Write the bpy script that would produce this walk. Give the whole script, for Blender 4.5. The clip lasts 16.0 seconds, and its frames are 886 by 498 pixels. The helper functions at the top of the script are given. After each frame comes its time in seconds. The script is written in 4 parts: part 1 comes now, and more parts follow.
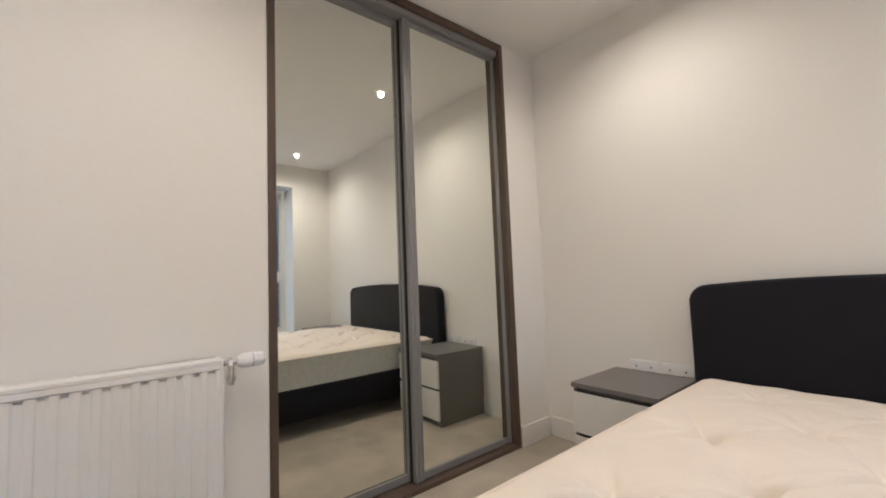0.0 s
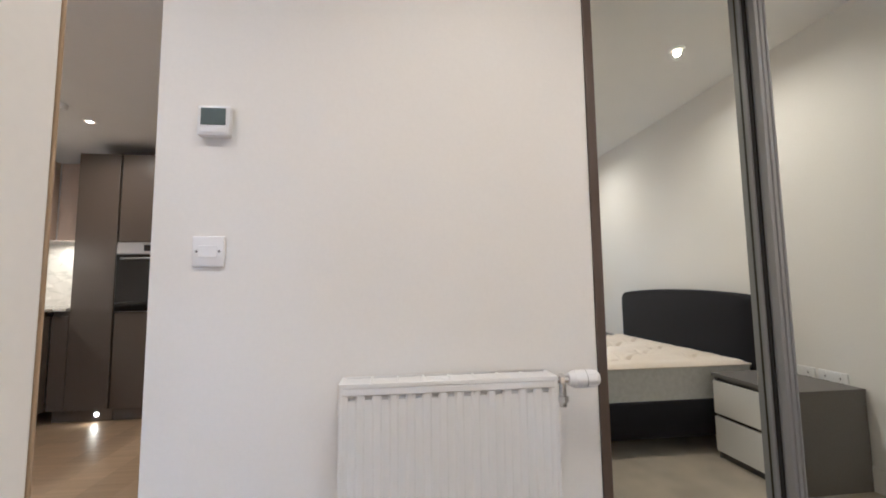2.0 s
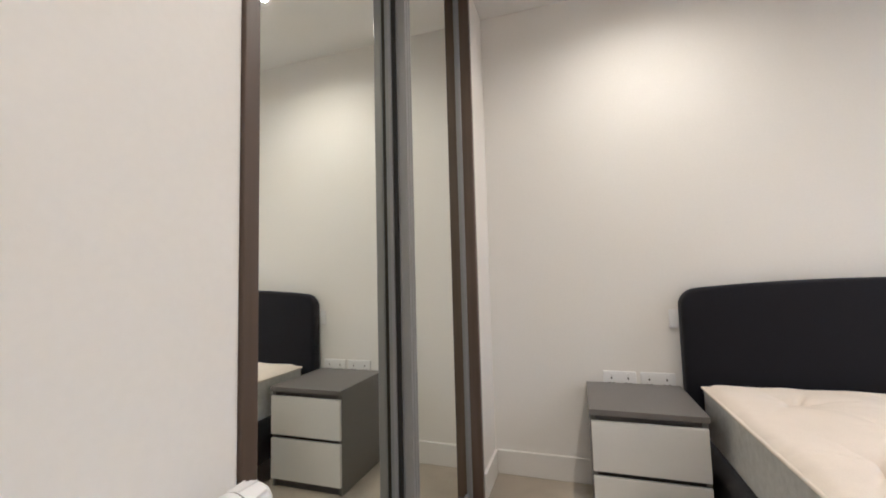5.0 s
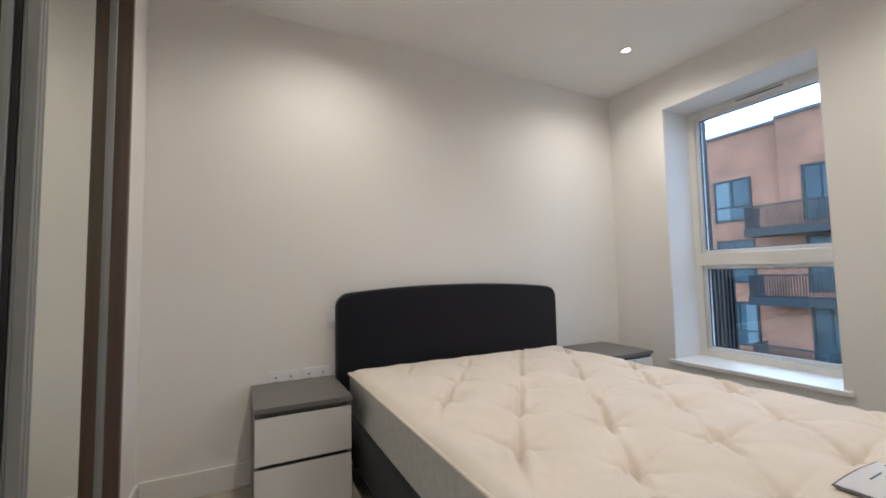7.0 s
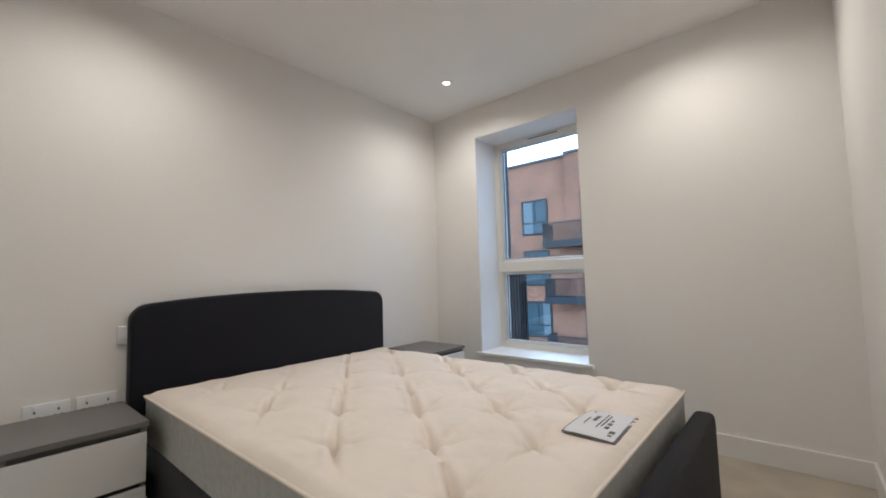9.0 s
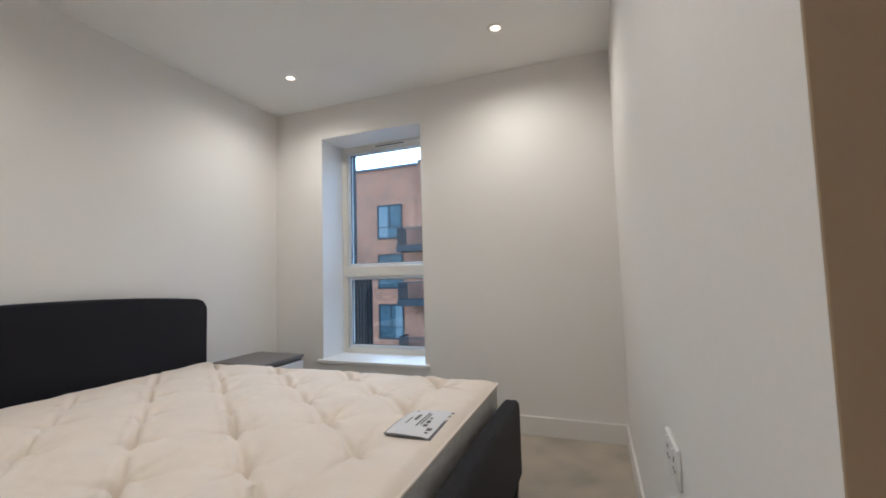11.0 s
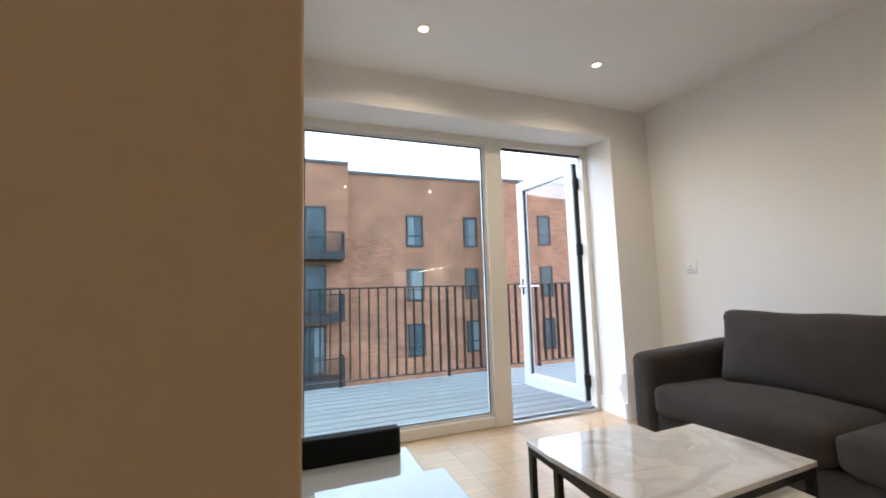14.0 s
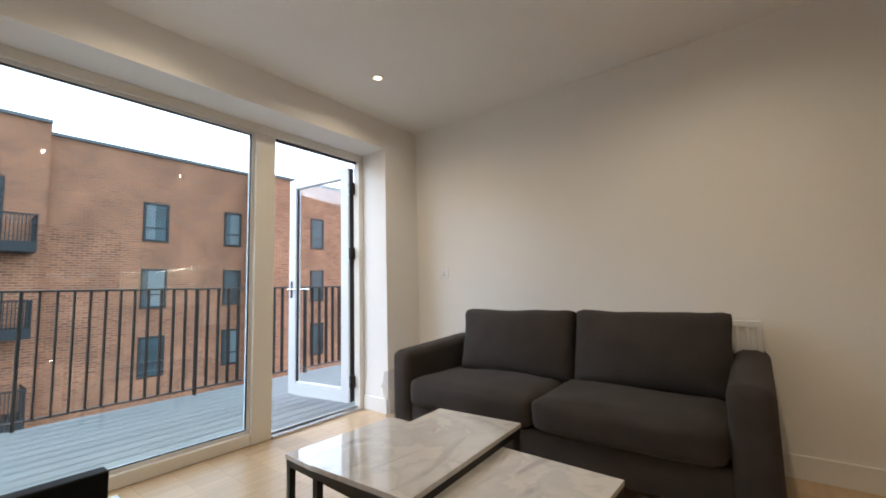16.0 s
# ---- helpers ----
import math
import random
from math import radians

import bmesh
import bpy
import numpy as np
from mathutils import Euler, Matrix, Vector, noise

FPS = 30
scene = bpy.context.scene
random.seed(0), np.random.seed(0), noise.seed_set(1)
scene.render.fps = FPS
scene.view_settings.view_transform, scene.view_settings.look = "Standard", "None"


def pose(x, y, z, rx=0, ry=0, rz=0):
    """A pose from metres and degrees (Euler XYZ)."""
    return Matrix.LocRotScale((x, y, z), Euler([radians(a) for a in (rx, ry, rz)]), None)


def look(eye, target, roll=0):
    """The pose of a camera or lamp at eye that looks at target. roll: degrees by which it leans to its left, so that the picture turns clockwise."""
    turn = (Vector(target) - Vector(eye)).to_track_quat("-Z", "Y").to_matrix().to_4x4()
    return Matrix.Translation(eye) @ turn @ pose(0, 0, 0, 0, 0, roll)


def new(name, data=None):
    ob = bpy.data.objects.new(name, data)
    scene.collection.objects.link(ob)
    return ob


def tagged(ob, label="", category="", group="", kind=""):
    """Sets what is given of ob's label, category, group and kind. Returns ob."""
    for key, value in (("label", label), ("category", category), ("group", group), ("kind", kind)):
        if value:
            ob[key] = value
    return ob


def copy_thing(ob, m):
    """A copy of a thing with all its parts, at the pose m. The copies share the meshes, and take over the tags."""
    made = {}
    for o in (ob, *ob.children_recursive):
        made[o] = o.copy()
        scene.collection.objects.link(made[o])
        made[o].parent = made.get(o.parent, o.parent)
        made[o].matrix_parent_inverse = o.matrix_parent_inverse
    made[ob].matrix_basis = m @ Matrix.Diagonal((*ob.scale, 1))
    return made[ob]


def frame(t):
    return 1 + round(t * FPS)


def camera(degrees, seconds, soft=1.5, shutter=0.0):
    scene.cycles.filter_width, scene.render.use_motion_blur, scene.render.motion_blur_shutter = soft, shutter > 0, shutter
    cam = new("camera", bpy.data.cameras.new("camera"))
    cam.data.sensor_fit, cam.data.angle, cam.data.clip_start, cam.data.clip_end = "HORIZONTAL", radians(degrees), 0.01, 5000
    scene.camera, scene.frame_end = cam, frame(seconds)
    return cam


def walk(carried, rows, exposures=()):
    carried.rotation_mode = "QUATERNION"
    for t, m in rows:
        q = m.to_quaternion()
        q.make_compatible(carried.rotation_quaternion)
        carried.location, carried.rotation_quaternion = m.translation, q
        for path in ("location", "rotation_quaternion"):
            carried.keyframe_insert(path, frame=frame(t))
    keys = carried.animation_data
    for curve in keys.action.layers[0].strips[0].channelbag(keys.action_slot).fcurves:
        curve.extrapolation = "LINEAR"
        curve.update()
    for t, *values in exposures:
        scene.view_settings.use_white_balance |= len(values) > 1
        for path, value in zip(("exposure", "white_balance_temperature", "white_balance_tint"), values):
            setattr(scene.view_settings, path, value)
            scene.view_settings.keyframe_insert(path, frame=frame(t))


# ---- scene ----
cam = camera(95.3, 16.0, soft=1.8)
PATH = [
    (0, (0.190, 0.138, 1.011), (-1.352, 1.405, 1.152), -2.21),
    (0.5, (0.159, 0.098, 1.009), (-1.570, 1.092, 1.156), -2.04),
    (1, (0.094, 0.068, 1.009), (-1.781, 0.749, 1.163), -1.62),
    (1.5, (-0.060, 0.020, 1.018), (-2.008, 0.441, 1.179), -0.91),
    (2, (-0.225, -0.020, 1.024), (-2.202, 0.219, 1.201), -0.72),
    (2.5, (-0.380, -0.037, 1.011), (-2.353, 0.227, 1.209), -0.73),
    (3, (-0.620, 0.019, 1.012), (-2.543, 0.531, 1.209), -0.91),
    (3.5, (-0.713, 0.087, 1.015), (-2.511, 0.939, 1.214), -0.68),
    (4, (-0.874, 0.136, 1.000), (-2.382, 1.435, 1.188), -1.10),
    (4.5, (-1.004, 0.157, 1.014), (-2.062, 1.828, 1.166), -1.50),
    (5, (-0.992, 0.158, 1.004), (-1.614, 2.053, 1.151), -1.52),
    (5.2, (-1.003, 0.162, 1.013), (-1.423, 2.114, 1.140), -1.33),
    (7.3, (-1.031, -0.020, 1.024), (0.011, 1.682, 1.150), -1.30),
    (7.5, (-1.052, -0.026, 1.030), (0.083, 1.616, 1.152), -1.40),
    (8, (-1.053, -0.053, 1.027), (0.250, 1.460, 1.151), -1.40),
    (8.5, (-1.048, -0.088, 1.017), (0.365, 1.321, 1.151), -1.50),
    (11, (-1.018, -0.209, 1.036), (0.852, 0.486, 1.171), -1.60),
    (11.5, (-1.005, -0.226, 1.035), (0.930, 0.264, 1.166), -1.50),
    (12, (-0.945, -0.277, 1.031), (1.034, -0.025, 1.170), -1.80),
    (12.5, (-0.883, -0.333, 1.025), (1.110, -0.359, 1.188), -1.80),
    (13, (-0.838, -0.379, 1.022), (1.134, -0.662, 1.201), -1.90),
    (13.5, (-0.802, -0.419, 1.020), (1.126, -0.918, 1.209), -1.90),
    (14, (-0.786, -0.459, 1.018), (1.076, -1.161, 1.218), -1.70),
    (14.5, (-0.783, -0.483, 1.017), (0.978, -1.409, 1.220), -1.50),
    (15, (-0.767, -0.494, 1.012), (0.845, -1.659, 1.216), -1.50),
    (15.5, (-0.768, -0.484, 1.017), (0.656, -1.876, 1.210), -1.30),
    (16, (-0.753, -0.479, 1.003), (0.465, -2.053, 1.195), -1.50),
]
walk(cam, [(t, look(e, g, r)) for t, e, g, r in PATH],
     [(0, 1.98, 4900, 10), (1, 2.05, 4720, 10.5), (3.5, 2.10, 4750, 10), (5.2, 2.22, 4720, 9.5), (7.3, 1.70, 4700, 8), (9.5, 1.66, 4650, 8), (11.5, 1.58, 4600, 7.5),
      (12.2, 1.36, 4900, 7.5), (13, 1.40, 5150, 7), (14, 1.72, 5350, 6.8), (15, 1.52, 5500, 6.8), (16, 1.45, 5600, 6.8)])
SKY, SUN, LAMP, STRIP = 0.27, 0.45, 9.5, 2.2
LEAF = 6.5
SOFA_W = 1.99
SOFA_AT = pose(1.215, -2.42, 0, 0, 0, 180)

# ---- world, sun and exposure ----
world = bpy.data.worlds.new("overcast_sky")
scene.world = world
world.use_nodes = True
wn, wl = world.node_tree.nodes, world.node_tree.links
sky = wn.new("ShaderNodeTexSky")
sky.sky_type = "NISHITA"
sky.sun_disc = False
sky.sun_elevation, sky.sun_rotation = radians(48), radians(60)
soft_sky = wn.new("ShaderNodeHueSaturation")
soft_sky.inputs["Saturation"].default_value = 0.3
wl.new(sky.outputs["Color"], soft_sky.inputs["Color"])
wl.new(soft_sky.outputs["Color"], wn["Background"].inputs["Color"])
wn["Background"].inputs["Strength"].default_value = SKY

sun = new("sun", bpy.data.lights.new("sun", "SUN"))
sun.data.energy, sun.data.angle, sun.data.color = SUN, radians(25), (1.0, 0.97, 0.93)
sun.matrix_world = look((6, -8, 14), (14, -2, 0))


# ---- materials ----
def material(name, color, rough=0.6, metal=0.0, grain=0.0, scale=40.0, bump=0.0, bump_scale=None, blotch=0.0, blotch_scale=3.0,
             coat=0.0, sheen=0.0, vary=0.0, stretch=(1, 1, 1), specular=0.5):
    """A surface with fine grain and broad unevenness in colour, and a fine relief."""
    m = bpy.data.materials.new(name)
    m.use_nodes = True
    n, l = m.node_tree.nodes, m.node_tree.links
    b = n["Principled BSDF"]
    b.inputs["Roughness"].default_value, b.inputs["Metallic"].default_value = rough, metal
    b.inputs["Coat Weight"].default_value, b.inputs["Sheen Weight"].default_value = coat, sheen
    b.inputs["Specular IOR Level"].default_value = specular
    where = n.new("ShaderNodeTexCoord")
    mapping = n.new("ShaderNodeMapping")
    mapping.inputs["Scale"].default_value = stretch
    l.new(where.outputs["Object"], mapping.inputs["Vector"])

    def noise_at(s, detail=4.0):
        t = n.new("ShaderNodeTexNoise")
        t.inputs["Scale"].default_value, t.inputs["Detail"].default_value = s, detail
        l.new(mapping.outputs["Vector"], t.inputs["Vector"])
        return t.outputs["Fac"]

    def shifted(last, fac, amount):
        lo = n.new("ShaderNodeMapRange")
        lo.inputs["From Min"].default_value, lo.inputs["From Max"].default_value = 0.25, 0.75
        lo.inputs["To Min"].default_value, lo.inputs["To Max"].default_value = 1 - amount, 1 + amount
        l.new(fac, lo.inputs["Value"])
        h = n.new("ShaderNodeHueSaturation")
        l.new(lo.outputs["Result"], h.inputs["Value"])
        if last is None:
            h.inputs["Color"].default_value = (*color, 1)
        else:
            l.new(last, h.inputs["Color"])
        return h.outputs["Color"]

    last = None
    if grain:
        last = shifted(last, noise_at(scale), grain)
    if blotch:
        last = shifted(last, noise_at(blotch_scale, 2.0), blotch)
    if vary:
        last = shifted(last, n.new("ShaderNodeObjectInfo").outputs["Random"], vary)
    if last is None:
        b.inputs["Base Color"].default_value = (*color, 1)
    else:
        l.new(last, b.inputs["Base Color"])
    if bump:
        r = n.new("ShaderNodeBump")
        r.inputs["Strength"].default_value, r.inputs["Distance"].default_value = bump, 0.004
        l.new(noise_at(bump_scale or scale, 5.0), r.inputs["Height"])
        l.new(r.outputs["Normal"], b.inputs["Normal"])
    return m


def glass_material(name, tint=(0.93, 0.96, 0.95), rough=0.0):
    m = bpy.data.materials.new(name)
    m.use_nodes = True
    b = m.node_tree.nodes["Principled BSDF"]
    b.inputs["Base Color"].default_value = (*tint, 1)
    b.inputs["Transmission Weight"].default_value, b.inputs["Roughness"].default_value = 1.0, rough
    b.inputs["IOR"].default_value = 1.45
    return m


def glow_material(name, color, strength):
    m = bpy.data.materials.new(name)
    m.use_nodes = True
    b = m.node_tree.nodes["Principled BSDF"]
    b.inputs["Base Color"].default_value = (0.9, 0.9, 0.9, 1)
    b.inputs["Emission Color"].default_value = (*color, 1)
    b.inputs["Emission Strength"].default_value = strength
    return m


WALL_PAINT = material("wall_paint", (0.82, 0.80, 0.77), 0.75, grain=0.012, scale=90, bump=0.03, bump_scale=260, blotch=0.02, blotch_scale=1.3)
# Brown that puts the shade on the partition's off-white end into the colour.
END_SHADE = material("brown_end_shade", (0.375, 0.270, 0.164), 0.6, grain=0.012, scale=90, bump=0.03, bump_scale=260, blotch=0.03, blotch_scale=1.5)
CEILING_PAINT = material("ceiling_paint", (0.84, 0.83, 0.81), 0.85, grain=0.01, scale=80, bump=0.08, bump_scale=200, blotch=0.015)
TRIM_PAINT = material("trim_paint", (0.80, 0.785, 0.76), 0.4, grain=0.01, scale=60, bump=0.04, bump_scale=150)
FRAME_PAINT = material("frame_paint", (0.76, 0.73, 0.66), 0.35, grain=0.012, scale=60, bump=0.03, bump_scale=120)
DOOR_WHITE = material("white_leaf_paint", (0.70, 0.715, 0.73), 0.35, grain=0.012, scale=60)
CARPET = material("carpet", (0.45, 0.395, 0.31), 0.95, grain=0.16, scale=320, bump=0.9, bump_scale=420, blotch=0.24, blotch_scale=4.0, sheen=0.3)
MIRROR = material("mirror_silver", (0.86, 0.88, 0.84), 0.015, 1.0)
WENGE = material("wenge_wood", (0.095, 0.066, 0.05), 0.45, grain=0.25, scale=40, stretch=(1, 1, 0.05), bump=0.1)
ALU_GREY = material("grey_aluminium", (0.27, 0.27, 0.272), 0.42, 0.15, grain=0.03, scale=200, stretch=(1, 1, 0.05))
BLACK_GAP = material("black_seal", (0.012, 0.012, 0.012), 0.6)
NAVY = material("navy_bed_fabric", (0.012, 0.0125, 0.018), 0.95, grain=0.2, scale=600, bump=0.5, bump_scale=700, sheen=0.12, specular=0.2)
TICKING = material("mattress_ticking", (0.82, 0.74, 0.65), 0.85, grain=0.03, scale=260, bump=0.25, bump_scale=300, blotch=0.04, blotch_scale=5)
BORDER = material("mattress_border", (0.60, 0.60, 0.585), 0.8, grain=0.10, scale=38, bump=0.5, bump_scale=45)
GREY_LAM = material("grey_laminate", (0.17, 0.16, 0.155), 0.45, grain=0.05, scale=90, blotch=0.03)
GREY_EDGE = material("grey_laminate_edge", (0.09, 0.09, 0.092), 0.5, grain=0.05, scale=90)
WHITE_LAM = material("white_laminate", (0.76, 0.75, 0.73), 0.35, grain=0.01, scale=70, blotch=0.012)
RAD_WHITE = material("radiator_enamel", (0.80, 0.80, 0.80), 0.3, grain=0.008, scale=70, coat=0.2)
CHROME = material("chrome", (0.75, 0.75, 0.76), 0.12, 1.0)
STEEL = material("brushed_steel", (0.55, 0.55, 0.55), 0.3, 1.0, grain=0.05, scale=150, stretch=(1, 0.05, 1))
WHITE_PLASTIC = material("white_plastic", (0.80, 0.80, 0.81), 0.35, grain=0.008, scale=80)
LCD = material("grey_lcd", (0.10, 0.13, 0.13), 0.25, grain=0.05, scale=30)
DARK_SLOT = material("dark_slot", (0.02, 0.02, 0.02), 0.7)
SOFA_FABRIC = material("charcoal_sofa_fabric", (0.048, 0.041, 0.038), 0.95, grain=0.3, scale=420, bump=0.8, bump_scale=480, blotch=0.14, blotch_scale=7, sheen=0.06, specular=0.2)
BLACK_STEEL = material("black_steel", (0.015, 0.014, 0.013), 0.45, 0.3, grain=0.1, scale=60)
RAIL_BRONZE = material("bronze_railing", (0.030, 0.026, 0.023), 0.45, 0.4, grain=0.1, scale=60)
DECK_BOARD = material("grey_composite_deck", (0.26, 0.27, 0.27), 0.6, grain=0.07, scale=60, stretch=(1, 0.05, 1), bump=0.2, vary=0.06)
OAK = material("oak_plank", (0.51, 0.37, 0.225), 0.38, grain=0.13, scale=28, stretch=(1, 0.06, 1), bump=0.06, vary=0.07, coat=0.1)
KITCHEN_TAUPE = material("taupe_kitchen_front", (0.115, 0.092, 0.074), 0.35, grain=0.04, scale=80)
KITCHEN_PALE = material("pale_kitchen_front", (0.56, 0.45, 0.37), 0.35, grain=0.03, scale=80)
OVEN_GLASS = material("black_oven_glass", (0.008, 0.008, 0.008), 0.06, coat=0.5)
ANTHRACITE = material("anthracite_frame", (0.016, 0.018, 0.020), 0.6, grain=0.1, scale=30)
GLASS = glass_material("window_glass", (0.97, 0.985, 0.98))
TINTED = glass_material("low_emissivity_glass", (0.80, 0.90, 0.905))
LAMP_GLOW = glow_material("lamp_glow", (1.0, 0.80, 0.55), 3.2)
# Weak orange emission that imitates the warm halo around a lit lens.
LAMP_HALO = glow_material("lamp_halo", (1.0, 0.62, 0.30), 0.55)
LED_GLOW = glow_material("led_glow", (1.0, 0.85, 0.62), 2.5)


def marble_material(name, base, vein):
    """Pale marble with soft grey veins that wander."""
    m = material(name, base, 0.08, coat=0.5)
    n, l = m.node_tree.nodes, m.node_tree.links
    b = n["Principled BSDF"]
    where = n["Texture Coordinate"]
    warp = n.new("ShaderNodeTexNoise")
    warp.inputs["Scale"].default_value, warp.inputs["Detail"].default_value, warp.inputs["Distortion"].default_value = 4.6, 9.0, 0.5
    l.new(where.outputs["Object"], warp.inputs["Vector"])
    ramp = n.new("ShaderNodeValToRGB")
    for e, (p, c) in zip((ramp.color_ramp.elements[0], ramp.color_ramp.elements[1], ramp.color_ramp.elements.new(0.50)),
                         ((0.480, base), (0.530, base), (0.505, vein))):
        e.position, e.color = p, (*c, 1)
    l.new(warp.outputs["Fac"], ramp.inputs["Fac"])
    lie = n.new("ShaderNodeMapping")
    lie.inputs["Rotation"].default_value, lie.inputs["Scale"].default_value = (0, 0, radians(24)), (6.5, 1.7, 6.5)
    l.new(where.outputs["Object"], lie.inputs["Vector"])
    streak = n.new("ShaderNodeTexNoise")
    streak.inputs["Scale"].default_value, streak.inputs["Detail"].default_value, streak.inputs["Distortion"].default_value = 1.5, 7.0, 1.2
    l.new(lie.outputs["Vector"], streak.inputs["Vector"])
    smoke = n.new("ShaderNodeMapRange")
    smoke.inputs["From Min"].default_value, smoke.inputs["From Max"].default_value = 0.56, 0.70
    smoke.inputs["To Min"].default_value, smoke.inputs["To Max"].default_value = 0.0, 0.95
    l.new(streak.outputs["Fac"], smoke.inputs["Value"])
    shade = n.new("ShaderNodeMix")
    shade.data_type = "RGBA"
    shade.inputs["B"].default_value = (*[0.55 * k for k in vein], 1)
    l.new(smoke.outputs["Result"], shade.inputs["Factor"])
    l.new(ramp.outputs["Color"], shade.inputs["A"])
    cloud = n.new("ShaderNodeTexNoise")
    cloud.inputs["Scale"].default_value = 2.2
    l.new(where.outputs["Object"], cloud.inputs["Vector"])
    mix = n.new("ShaderNodeMix")
    mix.data_type = "RGBA"
    mix.inputs["B"].default_value = (*[0.9 * k for k in base], 1)
    l.new(cloud.outputs["Fac"], mix.inputs["Factor"])
    l.new(shade.outputs["Result"], mix.inputs["A"])
    l.new(mix.outputs["Result"], b.inputs["Base Color"])
    return m


MARBLE = marble_material("white_marble", (0.60, 0.575, 0.55), (0.43, 0.42, 0.41))
SPLASH = marble_material("splashback_marble", (0.78, 0.75, 0.69), (0.55, 0.51, 0.46))


def brick_material(name, c1, c2, mortar):
    """Far brickwork: broad courses with uneven colour."""
    m = material(name, c1, 0.9)
    n, l = m.node_tree.nodes, m.node_tree.links
    b = n["Principled BSDF"]
    where = n["Texture Coordinate"]
    turn = n.new("ShaderNodeMapping")
    turn.inputs["Rotation"].default_value = (radians(90), 0, radians(90))
    turn.vector_type = "TEXTURE"
    l.new(where.outputs["Object"], turn.inputs["Vector"])
    t = n.new("ShaderNodeTexBrick")
    t.inputs["Color1"].default_value, t.inputs["Color2"].default_value, t.inputs["Mortar"].default_value = (*c1, 1), (*c2, 1), (*mortar, 1)
    t.inputs["Scale"].default_value = 1.0
    t.inputs["Mortar Size"].default_value, t.inputs["Brick Width"].default_value, t.inputs["Row Height"].default_value = 0.02, 0.35, 0.115
    t.inputs["Bias"].default_value = -0.1
    l.new(turn.outputs["Vector"], t.inputs["Vector"])
    stain = n.new("ShaderNodeTexNoise")
    stain.inputs["Scale"].default_value, stain.inputs["Detail"].default_value = 0.7, 6.0
    l.new(where.outputs["Object"], stain.inputs["Vector"])
    lo = n.new("ShaderNodeMapRange")
    lo.inputs["From Min"].default_value, lo.inputs["From Max"].default_value = 0.3, 0.7
    lo.inputs["To Min"].default_value, lo.inputs["To Max"].default_value = 0.8, 1.2
    l.new(stain.outputs["Fac"], lo.inputs["Value"])
    h = n.new("ShaderNodeHueSaturation")
    l.new(t.outputs["Color"], h.inputs["Color"])
    l.new(lo.outputs["Result"], h.inputs["Value"])
    l.new(h.outputs["Color"], b.inputs["Base Color"])
    return m


BRICK = brick_material("red_brickwork", (0.315, 0.120, 0.056), (0.17, 0.060, 0.033), (0.33, 0.20, 0.125))
WINDOW_DARK = material("far_window_pane", (0.032, 0.055, 0.066), 0.3, blotch=0.6, blotch_scale=0.9, specular=0.4)
COPING = material("dark_coping", (0.08, 0.085, 0.09), 0.5)
GROUND = material("paving", (0.16, 0.15, 0.14), 0.9, grain=0.1, scale=4, blotch=0.1, blotch_scale=0.5)


# ---- mesh tools ----
def box(bm, x0, y0, z0, x1, y1, z1):
    v = [bm.verts.new((x, y, z)) for x in (x0, x1) for y in (y0, y1) for z in (z0, z1)]
    for f in ((0, 1, 3, 2), (4, 6, 7, 5), (0, 4, 5, 1), (2, 3, 7, 6), (0, 2, 6, 4), (1, 5, 7, 3)):
        bm.faces.new([v[i] for i in f])
    return bm


def boxes(*sizes):
    bm = bmesh.new()
    for s in sizes:
        box(bm, *s)
    return bm


def rod(bm, a, b, r, sides=12, r2=None):
    """A round bar from a to b."""
    a, b = Vector(a), Vector(b)
    turn = (b - a).to_track_quat("Z", "Y").to_matrix().to_4x4()
    bmesh.ops.create_cone(bm, cap_ends=True, segments=sides, radius1=r, radius2=r if r2 is None else r2, depth=(b - a).length,
                          matrix=Matrix.Translation((a + b) / 2) @ turn)
    return bm


def rounded(bm, width, segments=2):
    bmesh.ops.remove_doubles(bm, verts=bm.verts, dist=1e-6)
    edges = [e for e in bm.edges if len(e.link_faces) == 2 and e.calc_face_angle(0) > 0.6]
    bmesh.ops.bevel(bm, geom=edges, offset=width, segments=segments, affect="EDGES", profile=0.5)
    return bm


def link(name, bm, mat, parent=None, smooth=False, at=None):
    me = bpy.data.meshes.new(name)
    bmesh.ops.recalc_face_normals(bm, faces=bm.faces)
    bm.to_mesh(me)
    bm.free()
    me.materials.append(mat)
    if smooth:
        for p in me.polygons:
            p.use_smooth = True
        me.set_sharp_from_angle(angle=radians(50))
    ob = new(name, me)
    ob.parent = parent
    if at is not None:
        ob.matrix_basis = at
    return ob


def part(name, bm, mat, parent, label="", smooth=False):
    return tagged(link(name, bm, mat, parent, smooth), label)


def thing(name, at, label, category, group="", kind=""):
    ob = new(name)
    ob.empty_display_size = 0.1
    ob.matrix_basis = at
    return tagged(ob, label, category, group, kind)


def structure(name, bm, mat, label, category):
    return tagged(link(name, bm, mat), label, category, kind="structure")


# ---- plan, in metres ----
XW, XO = 1.69, 2.10          # window wall, inside and outside
XF0, XF1 = 1.975, 2.045      # window frames in it
YN, YS = 2.300, -3.257       # headboard wall and sofa wall
XD = -1.437                  # wardrobe wall
YD = -0.697                  # its free end
PX, PY0, PY1 = -0.662, -0.461, -0.3595   # partition: free end and two faces
WY0, WY1 = 0.604, 2.010      # wardrobe opening
XK = -4.40                   # far kitchen wall
H, KH = 2.45, 2.22            # ceilings of the rooms and of the kitchen
BW = (0.953, 1.836, 0.405, 2.19)        # bedroom window: y, y, z, z
LW = (-2.857, PY0, 0.0, 2.205)          # glazed opening to the balcony

